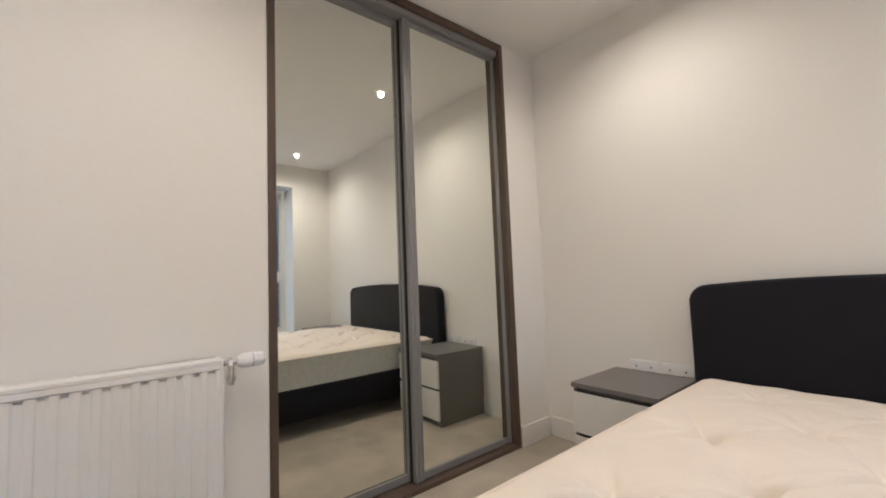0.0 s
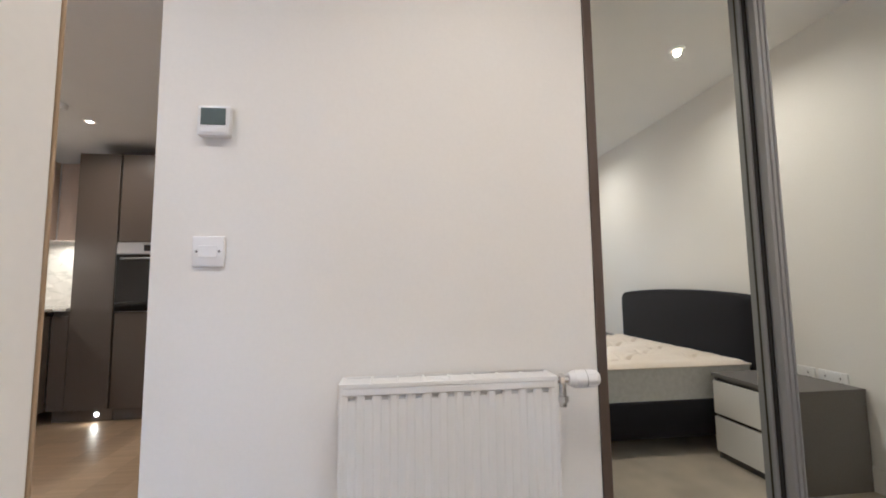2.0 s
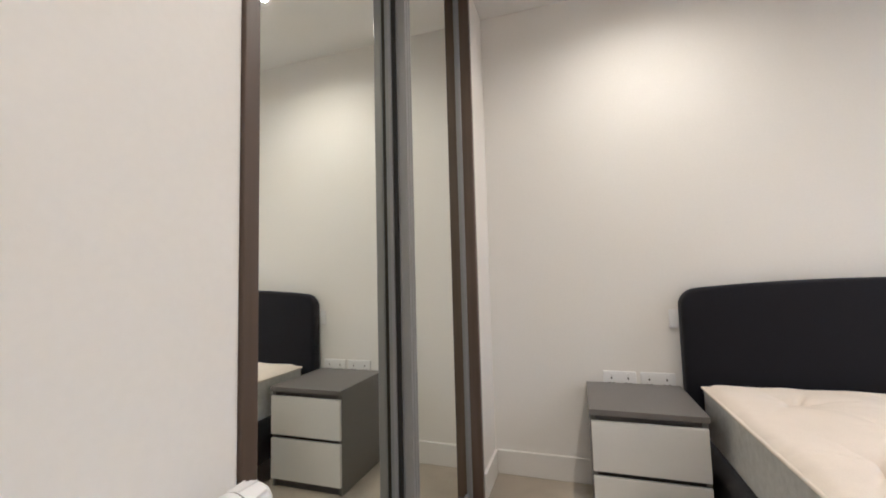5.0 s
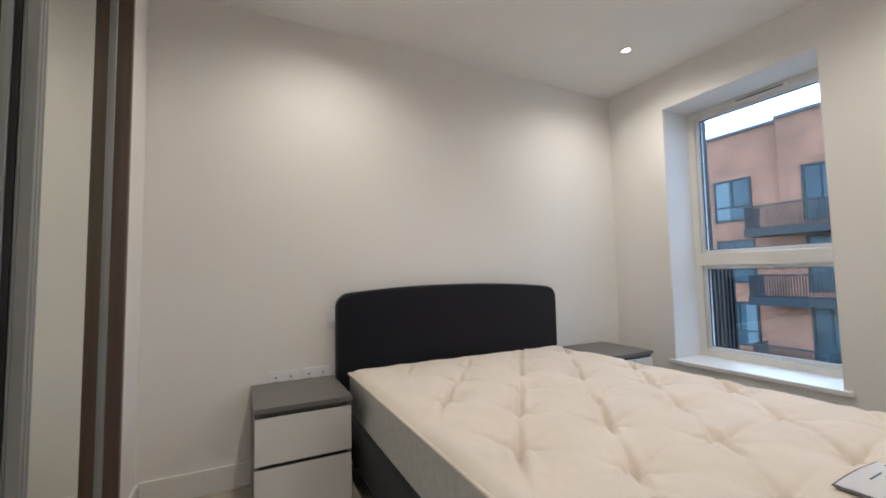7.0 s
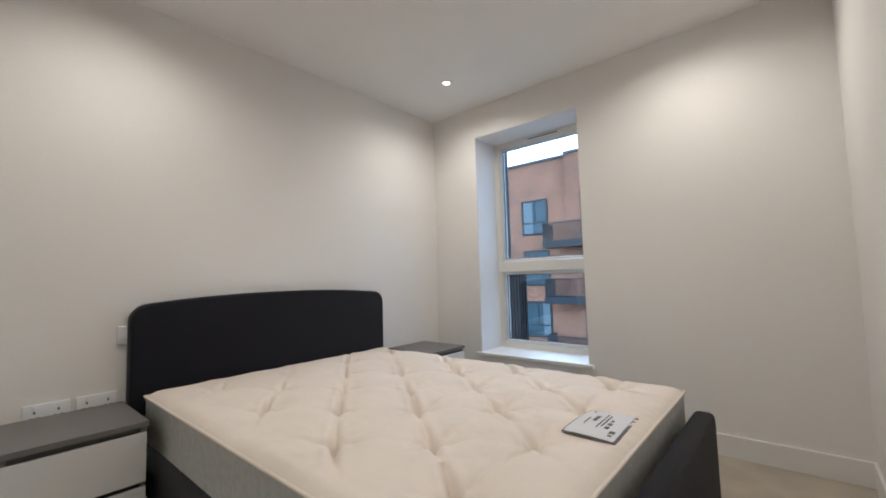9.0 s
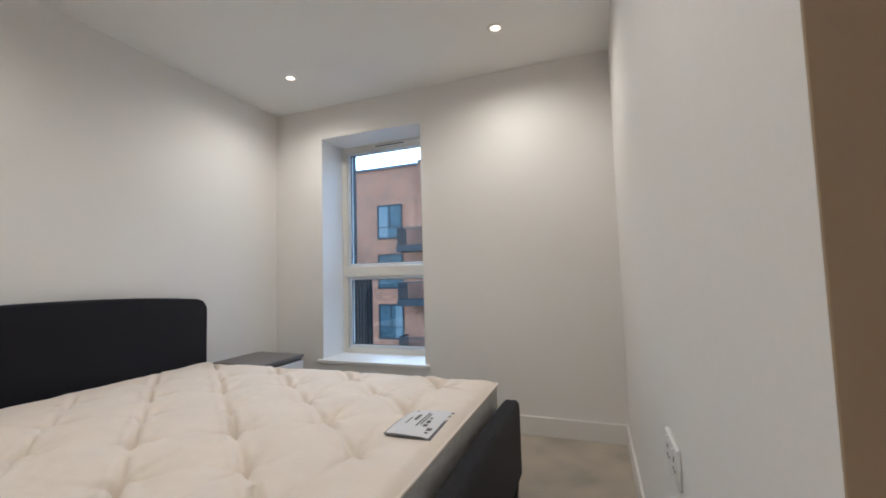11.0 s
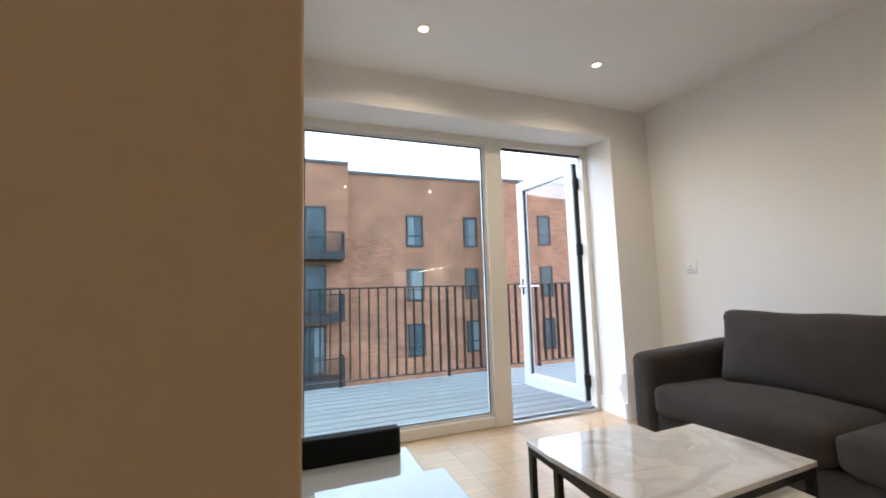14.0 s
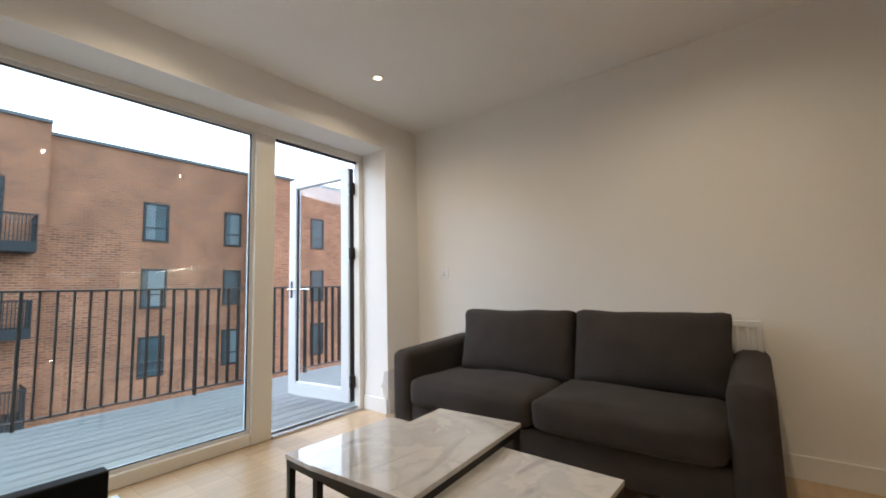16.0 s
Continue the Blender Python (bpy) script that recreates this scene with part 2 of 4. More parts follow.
# ---- setting ----
structure("wall_east", boxes(
    (XW, YS - 0.2, -0.1, XO, LW[0], H + 0.15), (XW, LW[0], LW[3], XO, LW[1], H + 0.15), (XW, LW[1], -0.1, XO, BW[0], H + 0.15),
    (XW, BW[0], -0.1, XO, BW[1], BW[2]), (XW, BW[0], BW[3], XO, BW[1], H + 0.15), (XW, BW[1], -0.1, XO, YN + 0.2, H + 0.15)),
    WALL_PAINT, "smooth off-white painted wall with a window and a balcony opening", "wall")
structure("wall_north", boxes((XD - 0.75, YN, -0.1, XW, YN + 0.2, H + 0.15)), WALL_PAINT, "smooth off-white painted wall behind the bed", "wall")
structure("wall_south", boxes((XK, YS - 0.2, -0.1, XW, YS, H + 0.15)), WALL_PAINT, "smooth off-white painted wall behind the sofa", "wall")
structure("wall_partition", rounded(boxes((PX, PY0, -0.02, XW, PY1, H)), 0.003), WALL_PAINT, "thin off-white partition between bedroom and living room", "wall")
# Added sheet: darkens the partition's end as if it stood in shade.
structure("partition_end_panel", rounded(boxes((PX - 0.004, PY0 - 0.001, 0, PX, PY1 + 0.001, H - 0.001)), 0.001), END_SHADE, "thin brown sheet over the partition's off-white end, coloured as its shade", "trim")
structure("wall_wardrobe", rounded(boxes((XD - 0.1, YD, -0.02, XD, WY0, H)), 0.003), WALL_PAINT, "off-white wall carrying the radiator and thermostat", "wall")
structure("wall_wardrobe_return", boxes((XD - 0.1, WY1, -0.02, XD, YN, H)), WALL_PAINT, "narrow off-white wall strip beside the wardrobe", "wall")
structure("wall_hall", boxes((XK, YD, -0.02, XD - 0.1, YD + 0.1, H)), WALL_PAINT, "off-white wall of the kitchen side", "wall")
structure("wall_kitchen", boxes((XK - 0.15, YS - 0.2, -0.1, XK, YD + 0.1, H + 0.15)), WALL_PAINT, "off-white wall behind the kitchen units", "wall")
structure("wall_wardrobe_back", boxes((XD - 0.75, YD + 0.1, -0.1, XD - 0.7, YN, H)), WALL_PAINT, "plain wall behind the wardrobe", "wall")
structure("ceiling_kitchen", boxes((XK, YS, KH, XD - 0.1, YD, H - 0.0005)), CEILING_PAINT, "lower matt white ceiling over the kitchen", "ceiling")
structure("ceiling", boxes((XK, YS, H, XW, YN, H + 0.15)), CEILING_PAINT, "matt white painted ceiling with recessed lights", "ceiling")
structure("floor_bedroom", boxes((XD - 0.7, PY1, -0.1, XW, YN, 0.0), (XD - 0.7, YD, -0.1, PX, PY1, 0.0)), CARPET, "short-pile beige carpet with brushed shading", "floor")
structure("floor_screed", boxes((XK, YS, -0.1, XD - 0.7, YD, -0.014), (XD - 0.7, YS, -0.1, PX, YD, -0.014), (PX, YS, -0.1, XW, PY1, -0.014),
          (XW, LW[0], -0.1, XF1, LW[1], -0.014)), GREY_EDGE, "floor under the oak planks", "floor")

SK = 0.118
def skirting(name, *sizes):
    return structure(name, rounded(boxes(*sizes), 0.003), TRIM_PAINT, "white painted skirting board", "skirting")
skirting("baseboard_north", (XD + 0.015, YN - 0.015, 0, XW - 0.015, YN - 0.0005, SK))
skirting("baseboard_east", (XW - 0.015, PY1, 0, XW - 0.0005, YN - 0.0005, SK))
skirting("baseboard_partition", (PX + 0.15, PY1 + 0.0005, 0, XW - 0.016, PY1 + 0.015, SK))
skirting("baseboard_partition_living", (PX, PY0 - 0.015, 0, XW - 0.001, PY0 - 0.0005, SK))
skirting("baseboard_south", (-3.3, YS + 0.0005, 0, XW, YS + 0.015, SK))
skirting("baseboard_corner", (XW - 0.015, YS + 0.016, 0, XW - 0.0005, LW[0], SK), (XW, LW[0] + 0.0005, 0, XF0, LW[0] + 0.015, SK))
skirting("baseboard_wardrobe", (XD + 0.0005, YD, 0, XD + 0.015, WY0 - 0.002, SK))
skirting("baseboard_return", (XD + 0.0005, WY1 + 0.003, 0, XD + 0.015, YN - 0.016, SK))


# ---- windows and balcony door ----
def pane(name, size, parent, label="clear window glass", mat=None):
    ob = part(name, boxes(size), mat or GLASS, parent, label)
    ob.visible_shadow = False
    return ob


def bar_frame(y0, y1, z0, z1, w, x0, x1, bevel=0.004):
    """A rectangular frame of square bars, in the plane of the window wall."""
    return rounded(boxes((x0, y0, z0, x1, y0 + w, z1), (x0, y1 - w, z0, x1, y1, z1), (x0, y0 + w, z0, x1, y1 - w, z0 + w),
                         (x0, y0 + w, z1 - w, x1, y1 - w, z1)), bevel)


def bedroom_window():
    y0, y1, z0, z1 = BW
    w = thing("window_1", pose(0, 0, 0), "tall cream-framed window with a transom and clear panes", "window", kind="structure")
    zt = 1.095
    part("window_frame", bar_frame(y0, y1, z0, z1, 0.050, XF0, XF1), FRAME_PAINT, w)
    part("transom", rounded(boxes((XF0 - 0.012, y0 + 0.02, zt - 0.045, XF1, y1 - 0.02, zt + 0.045)), 0.006), FRAME_PAINT, w)
    for a, b in ((z0 + 0.050, zt - 0.045), (zt + 0.045, z1 - 0.050)):
        sash = part("sash", bar_frame(y0 + 0.051, y1 - 0.051, a + 0.001, b - 0.001, 0.022, XF0 + 0.012, XF1 - 0.008, 0.003), DOOR_WHITE, w, "white inner sash")
        pane("pane", (XF0 + 0.035, y0 + 0.068, a + 0.018, XF0 + 0.041, y1 - 0.068, b - 0.018), sash, "faintly green-tinted window glass", TINTED)
        part("gasket", bar_frame(y0 + 0.073, y1 - 0.073, a + 0.023, b - 0.023, 0.005, XF0 + 0.028, XF0 + 0.034, 0.001), BLACK_GAP, sash, "black rubber gasket")
    part("trickle_vent", rounded(boxes((XF0 - 0.008, y0 + 0.25, z1 - 0.04, XF0, y0 + 0.56, z1 - 0.018)), 0.003), WHITE_PLASTIC, w, "white trickle vent")
    part("vent_slot", boxes((XF0 - 0.010, y0 + 0.27, z1 - 0.033, XF0 - 0.0085, y0 + 0.54, z1 - 0.026)), DARK_SLOT, w)
    part("window_sill", rounded(boxes((XW - 0.03, y0 - 0.035, z0 - 0.022, XF0 + 0.01, y1 + 0.035, z0 + 0.004)), 0.005), TRIM_PAINT, w, "white painted window board")
    part("reveal_lining", rounded(boxes((XW + 0.002, y0 + 0.0005, z0 + 0.005, XF0, y0 + 0.004, z1 - 0.002), (XW + 0.002, y1 - 0.004, z0 + 0.005, XF0, y1 - 0.0005, z1 - 0.002),
                                        (XW + 0.002, y0 + 0.005, z1 - 0.004, XF0, y1 - 0.005, z1 - 0.0005)), 0.001), TRIM_PAINT, w)
    return w


YM0, YM1 = -2.02, -1.875     # mullion between the fixed pane and the door

def balcony_window():
    y0, y1, z0, z1 = LW
    w = thing("window_2", pose(0, 0, 0), "wide full-height cream-framed fixed balcony window", "window", kind="structure")
    part("head_frame", rounded(boxes((XF0, y0, z1 - 0.06, XF1, y1, z1)), 0.004), FRAME_PAINT, w)
    part("mullion", rounded(boxes((XF0 - 0.005, YM0, 0.0, XF1, YM1, z1 - 0.06)), 0.006), FRAME_PAINT, w)
    part("bottom_rail", rounded(boxes((XF0, YM1, 0.0, XF1, y1, 0.075)), 0.006), FRAME_PAINT, w)
    part("side_frame", rounded(boxes((XF0, y1 - 0.05, 0.076, XF1, y1, z1 - 0.061)), 0.004), FRAME_PAINT, w)
    part("door_side_frame", rounded(boxes((XF0, y0, 0.0, XF1, y0 + 0.05, z1 - 0.061)), 0.004), FRAME_PAINT, w)
    bead = part("bead", bar_frame(YM1, y1 - 0.05, 0.076, z1 - 0.06, 0.022, XF0 + 0.02, XF1 - 0.005, 0.003), DOOR_WHITE, w, "white glazing bead")
    part("gasket", bar_frame(YM1 + 0.022, y1 - 0.072, 0.098, z1 - 0.082, 0.006, XF0 + 0.022, XF0 + 0.034, 0.001), BLACK_GAP, bead, "black rubber gasket")
    pane("pane", (XF0 + 0.036, YM1 + 0.015, 0.09, XF0 + 0.042, y1 - 0.065, z1 - 0.075), w, "faintly green-tinted window glass", TINTED)
    part("threshold", rounded(boxes((XF0 - 0.02, y0 + 0.05, -0.012, XF1 + 0.02, YM0, 0.02), (XF0 + 0.03, y0 + 0.05, 0.02, XF0 + 0.045, YM0, 0.034)), 0.003), STEEL, w, "brushed metal door threshold")
    part("door_seal", boxes((XF0 + 0.03, y0 + 0.05, z1 - 0.075, XF1 - 0.01, YM0, z1 - 0.061)), BLACK_GAP, w)
    return w


def balcony_door():
    """The leaf is hung at the sofa side and stands open over the deck."""
    wide, tall = 0.80, 2.06
    d = thing("door_1", pose(XF1 + 0.03, LW[0] + 0.055, 0.045, 0, 0, LEAF), "white glazed balcony door standing open outwards", "door", kind="structure")
    b = 0.095
    t = 0.03
    part("leaf_frame", rounded(boxes((0, -t, 0, b, t, tall), (wide - b, -t, 0, wide, t, tall), (b, -t, 0, wide - b, t, b + 0.02), (b, -t, tall - b, wide - b, t, tall)), 0.006), DOOR_WHITE, d)
    pane("pane", (b - 0.01, -0.004, b + 0.01, wide - b + 0.01, 0.004, tall - b + 0.01), d)
    part("gasket", rounded(boxes((b, -0.012, b + 0.02, b + 0.008, 0.012, tall - b), (wide - b - 0.008, -0.012, b + 0.02, wide - b, 0.012, tall - b)), 0.001), BLACK_GAP, d, "black rubber gasket")
    part("edge_seal", rounded(boxes((-0.012, -0.02, 0.01, -0.0005, 0.02, tall - 0.01)), 0.002), BLACK_GAP, d, "black door edge seal")
    for z in (0.18, 1.28, 1.86):
        h = bmesh.new()
        rod(h, (-0.03, 0.035, z - 0.06), (-0.03, 0.035, z + 0.06), 0.011)
        box(h, -0.045, 0.0, z - 0.05, 0.0, 0.03, z + 0.05)
        part("hinge", h, BLACK_STEEL, d, "dark metal hinge", True)
    for s in (-1, 1):
        h = bmesh.new()
        rod(h, (wide - 0.045, s * t, 0.98), (wide - 0.045, s * (t + 0.045), 0.98), 0.009)
        rod(h, (wide - 0.045, s * (t + 0.045), 0.98), (wide - 0.16, s * (t + 0.045), 0.98), 0.009)
        box(h, wide - 0.06, s * t - 0.004, 0.90, wide - 0.03, s * t + 0.004, 1.06)
        part("door_handle", h, CHROME, d, "chrome lever handle", True)
    stay = bmesh.new()
    rod(stay, (0.14, 0.02, tall - 0.01), (0.02, 0.20, tall + 0.06), 0.004)
    part("stay_arm", stay, STEEL, d, "thin metal restrictor arm")
    return d


# ---- wardrobe ----
def wardrobe():
    y0, y1 = WY0, WY1
    w = thing("sliding_wardrobe", pose(XD, y0, 0), "built-in wardrobe with two sliding mirrored doors in a dark brown frame", "wardrobe")
    n = y1 - y0
    lw = 0.030
    part("side_post", rounded(boxes((-0.16, 0.0005, 0, 0.006, lw, H - 0.001)), 0.002), WENGE, w, "dark wenge liner post")
    part("side_post", rounded(boxes((-0.16, n - lw, 0, 0.006, n - 0.0005, H - 0.001)), 0.002), WENGE, w, "dark wenge liner post")
    part("top_track", rounded(boxes((-0.16, lw, H - 0.038, 0.004, n - lw, H - 0.001)), 0.002), WENGE, w, "dark wenge head liner")
    part("top_channel", rounded(boxes((-0.12, lw, H - 0.072, -0.018, n - lw, H - 0.0385)), 0.003), ALU_GREY, w, "grey aluminium top channel")
    part("bottom_track", rounded(boxes((-0.16, lw, 0, 0.004, n - lw, 0.022)), 0.002), WENGE, w, "dark bottom track")
    part("back_panel", boxes((-0.70, lw, 0.0, -0.165, n - lw, 0.02), (-0.69, lw, 0.02, -0.68, n - lw, H - 0.01)), GREY_LAM, w)
    half = n / 2
    for a, b, xm in ((lw + 0.001, half + 0.012, -0.084), (half - 0.022, n - lw - 0.001, -0.050)):
        d = part("sliding_door", rounded(boxes((xm - 0.014, a, 0.026, xm - 0.008, b, H - 0.076)), 0.001), ALU_GREY, w, "mirrored sliding door with grey metal stiles")
        part("mirror", boxes((xm - 0.0078, a + 0.012, 0.062, xm - 0.004, b - 0.014, H - 0.098)), MIRROR, d, "large clear mirror")
        outer = a < 0.1
        for s, wide, proud in ((a, 0.0145 if outer else 0.048, 0.005 if outer else 0.017), (b - (0.047 if outer else 0.013), 0.047 if outer else 0.013, 0.006 if outer else 0.008)):
            part("stile", rounded(boxes((xm - 0.0078, s, 0.026, xm + proud, s + wide * 0.3, H - 0.076), (xm - 0.0078, s + wide * 0.3, 0.026, xm + proud - 0.004, s + wide * 0.42, H - 0.076),
                                        (xm - 0.0078, s + wide * 0.42, 0.026, xm + proud, s + wide * 0.72, H - 0.076), (xm - 0.0078, s + wide * 0.72, 0.026, xm + proud - 0.004, s + wide * 0.82, H - 0.076),
                                        (xm - 0.0078, s + wide * 0.82, 0.026, xm + proud, s + wide, H - 0.076)), 0.0015, 1), ALU_GREY, d, "ridged grey aluminium stile")
        part("rail", rounded(boxes((xm - 0.0078, a + 0.049, 0.026, xm + 0.004, b - 0.048, 0.062)), 0.002), ALU_GREY, d)
        part("rail", rounded(boxes((xm - 0.0078, a + 0.049, H - 0.098, xm + 0.004, b - 0.048, H - 0.076)), 0.002), ALU_GREY, d)
    part("seal_strip", boxes((-0.0775, half - 0.029, 0.03, -0.0645, half - 0.0225, H - 0.08)), BLACK_GAP, w, "black brush seal")
    return w


# ---- radiator ----
def radiator(name, at, wide, high, label, valve=True, relief=0.0046):
    """A double panel radiator, its back towards -y of its own frame and its length along x."""
    r = thing(name, at, label, "radiator")
    deep = 0.092
    z0, z1 = 0.15, 0.15 + high
    front = boxes((0, deep - 0.014, z0, wide, deep - relief - 0.0004, z1 - 0.044))
    part("slot_band", boxes((0, deep - 0.020, z1 - 0.0439, wide, deep - 0.0141, z1 - 0.0321)), RAD_WHITE, r)
    part("top_lip", rounded(boxes((0, deep - 0.014, z1 - 0.032, wide, deep, z1 - 0.0122)), 0.003), RAD_WHITE, r, "smooth rolled top lip")
    part("bottom_edge", boxes((0, deep - relief - 0.0003, z0, wide, deep, z0 + 0.04)), RAD_WHITE, r)
    n = max(3, round(wide / 0.0445))
    pitch = (wide - 0.02) / n
    for i in range(n + 1):
        x = 0.01 + i * pitch
        a, b = max(0.0, x - pitch * 0.30), min(wide, x + pitch * 0.30)
        fl = boxes((a, deep - relief - 0.0006, z0 + 0.0402, b, deep - 0.0004, z1 - 0.0322))
        for v in fl.verts:
            if v.co.y > deep - 0.002:
                v.co.x += min(0.006, 0.4 * (b - a)) * (1 if v.co.x < (a + b) / 2 else -1)
        part("flute", fl, RAD_WHITE, r)
    part("front_panel", front, RAD_WHITE, r, "white fluted steel panel")
    part("back_panel", rounded(boxes((0, 0.006, z0, wide, 0.016, z1 - 0.012)), 0.002), RAD_WHITE, r)
    fins = bmesh.new()
    for i in range(int(wide / 0.033)):
        x = 0.02 + i * 0.033
        box(fins, x, 0.018, z0 + 0.03, x + 0.003, deep - 0.016, z1 - 0.03)
    part("convector_fins", fins, RAD_WHITE, r)
    for x in (0.0, wide - 0.006):
        part("side_cover", rounded(boxes((x - 0.002, 0.004, z0 + 0.01, x + 0.008, deep + 0.001, z1)), 0.002), RAD_WHITE, r)
    grille = bmesh.new()
    box(grille, 0.006, 0.004, z1 - 0.012, wide - 0.006, 0.013, z1)
    box(grille, 0.006, deep - 0.009, z1 - 0.012, wide - 0.006, deep + 0.001, z1)
    for y in (0.024, 0.037, 0.050, 0.063, 0.076):
        box(grille, 0.006, y, z1 - 0.008, wide - 0.006, y + 0.0065, z1 - 0.001)
    k = max(4, int(wide / 0.068))
    for i in range(k + 1):
        x = 0.006 + i * (wide - 0.018) / k
        box(grille, x, 0.013, z1 - 0.008, x + 0.006, deep - 0.009, z1)
    part("top_grille", rounded(grille, 0.0012, 1), RAD_WHITE, r, "white slotted top grille")
    if valve:
        v = bmesh.new()
        zv = z1 - 0.020
        rod(v, (0.0, deep * 0.55, zv), (-0.05, deep * 0.55, zv), 0.011)
        rod(v, (-0.032, deep * 0.55, zv + 0.012), (-0.032, deep * 0.55, zv - 0.075), 0.0105)
        rod(v, (-0.022, deep * 0.55, zv), (-0.034, deep * 0.55, zv), 0.017, 6)
        rod(v, (-0.032, deep * 0.55, zv - 0.045), (-0.032, deep * 0.55, zv - 0.062), 0.0155, 6)
        part("valve_body", v, CHROME, r, "chrome valve and tail", True)
        hd = bmesh.new()
        rod(hd, (-0.05, deep * 0.55, zv), (-0.066, deep * 0.55, zv), 0.017, 24, 0.024)
        rod(hd, (-0.066, deep * 0.55, zv), (-0.098, deep * 0.55, zv), 0.025, 24, 0.0255)
        rod(hd, (-0.100, deep * 0.55, zv), (-0.130, deep * 0.55, zv), 0.0255, 24, 0.024)
        rod(hd, (-0.130, deep * 0.55, zv), (-0.140, deep * 0.55, zv), 0.024, 24, 0.017)
        head = part("thermostatic_head", hd, WHITE_PLASTIC, r, "white thermostatic valve head", True)
        ring = bmesh.new()
        rod(ring, (-0.0975, deep * 0.55, zv), (-0.1005, deep * 0.55, zv), 0.0248, 24)
        part("index_ring", ring, GREY_LAM, head, "thin grey ring")
        for i in range(9):
            a = i * math.tau / 9
            part("grip_rib", boxes((-0.102, deep * 0.55 + 0.0247 * math.cos(a) - 0.0015, zv + 0.0247 * math.sin(a) - 0.0015,
                                    -0.128, deep * 0.55 + 0.0247 * math.cos(a) + 0.0015, zv + 0.0247 * math.sin(a) + 0.0015)), WHITE_PLASTIC, head)
    for x in (0.1, wide - 0.1):
        for z in (z0 + 0.05, z1 - 0.1):
            part("wall_bracket", boxes((x, -0.0255, z, x + 0.03, 0.006, z + 0.04)), RAD_WHITE, r)
    return r


# ---- bed ----
BX0, BX1 = -0.505, 0.935     # mattress sides
BY0, BY1 = 0.255, 2.180      # foot and head

def bed():
    b = thing("bed", pose((BX0 + BX1) / 2, (BY0 + BY1) / 2, 0), "dark navy upholstered bed frame with a curved headboard", "bed")
    hx = (BX1 - BX0) / 2
    hy = (BY1 - BY0) / 2

    def padded(y0, y1, half_wide, z0, crown, shoulder, r):
        """An upright padded board with a bowed top and rounded shoulders."""
        bm = bmesh.new()
        outline = [(-half_wide, z0)]
        steps = 40
        for i in range(steps + 1):
            u = -math.cos(math.pi * i / steps)
            edge = max(0.0, (abs(u) - 1 + r / half_wide) * half_wide / r)
            z = crown - (crown - shoulder) * abs(u) ** 2.2 - r * (1 - math.sqrt(max(0.0, 1 - edge * edge)))
            outline.append((half_wide * u, z))
        outline.append((half_wide, z0))
        front = bm.faces.new([bm.verts.new((x, y0, z)) for x, z in outline])
        grown = bmesh.ops.extrude_face_region(bm, geom=[front])
        bmesh.ops.translate(bm, vec=(0, y1 - y0, 0), verts=[v for v in grown["geom"] if isinstance(v, bmesh.types.BMVert)])
        rim = [e for e in bm.edges if len({round(v.co.y, 4) for v in e.verts}) == 1]
        bmesh.ops.bevel(bm, geom=rim, offset=0.018, segments=3, affect="EDGES", profile=0.5)
        return bm

    board = padded(hy + 0.034, hy + 0.110, hx + 0.047, 0.10, 0.965, 0.925, 0.07)
    bmesh.ops.translate(board, vec=(-0.005, 0, 0), verts=board.verts)
    part("headboard", board, NAVY, b, "padded dark navy headboard", True)
    part("footboard", padded(-hy - 0.105, -hy - 0.035, hx + 0.0, 0.10, 0.462, 0.452, 0.05), NAVY, b, "padded dark navy footboard", True)
    for s in (-1, 1):
        part("side_rail", rounded(boxes((s * hx - 0.035, -hy - 0.034, 0.10, s * hx + 0.012 * s + (0.0 if s > 0 else 0.035), hy + 0.033, 0.315) if s > 0 else
                                        (-hx - 0.012, -hy - 0.034, 0.10, -hx + 0.035, hy + 0.033, 0.315)), 0.012), NAVY, b, "", True)
    part("slatted_base", boxes(*[(-hx + 0.036, -hy + 0.05 + i * 0.13, 0.26, hx - 0.036, -hy + 0.12 + i * 0.13, 0.278) for i in range(14)]), GREY_EDGE, b)
    for x in (-hx + 0.06, hx - 0.06):
        for y in (-hy - 0.07, hy + 0.05):
            leg = bmesh.new()
            rod(leg, (x, y, 0.0), (x, y, 0.11), 0.02, 14, 0.028)
            part("leg", leg, BLACK_STEEL, b, "short black leg", True)
    return b


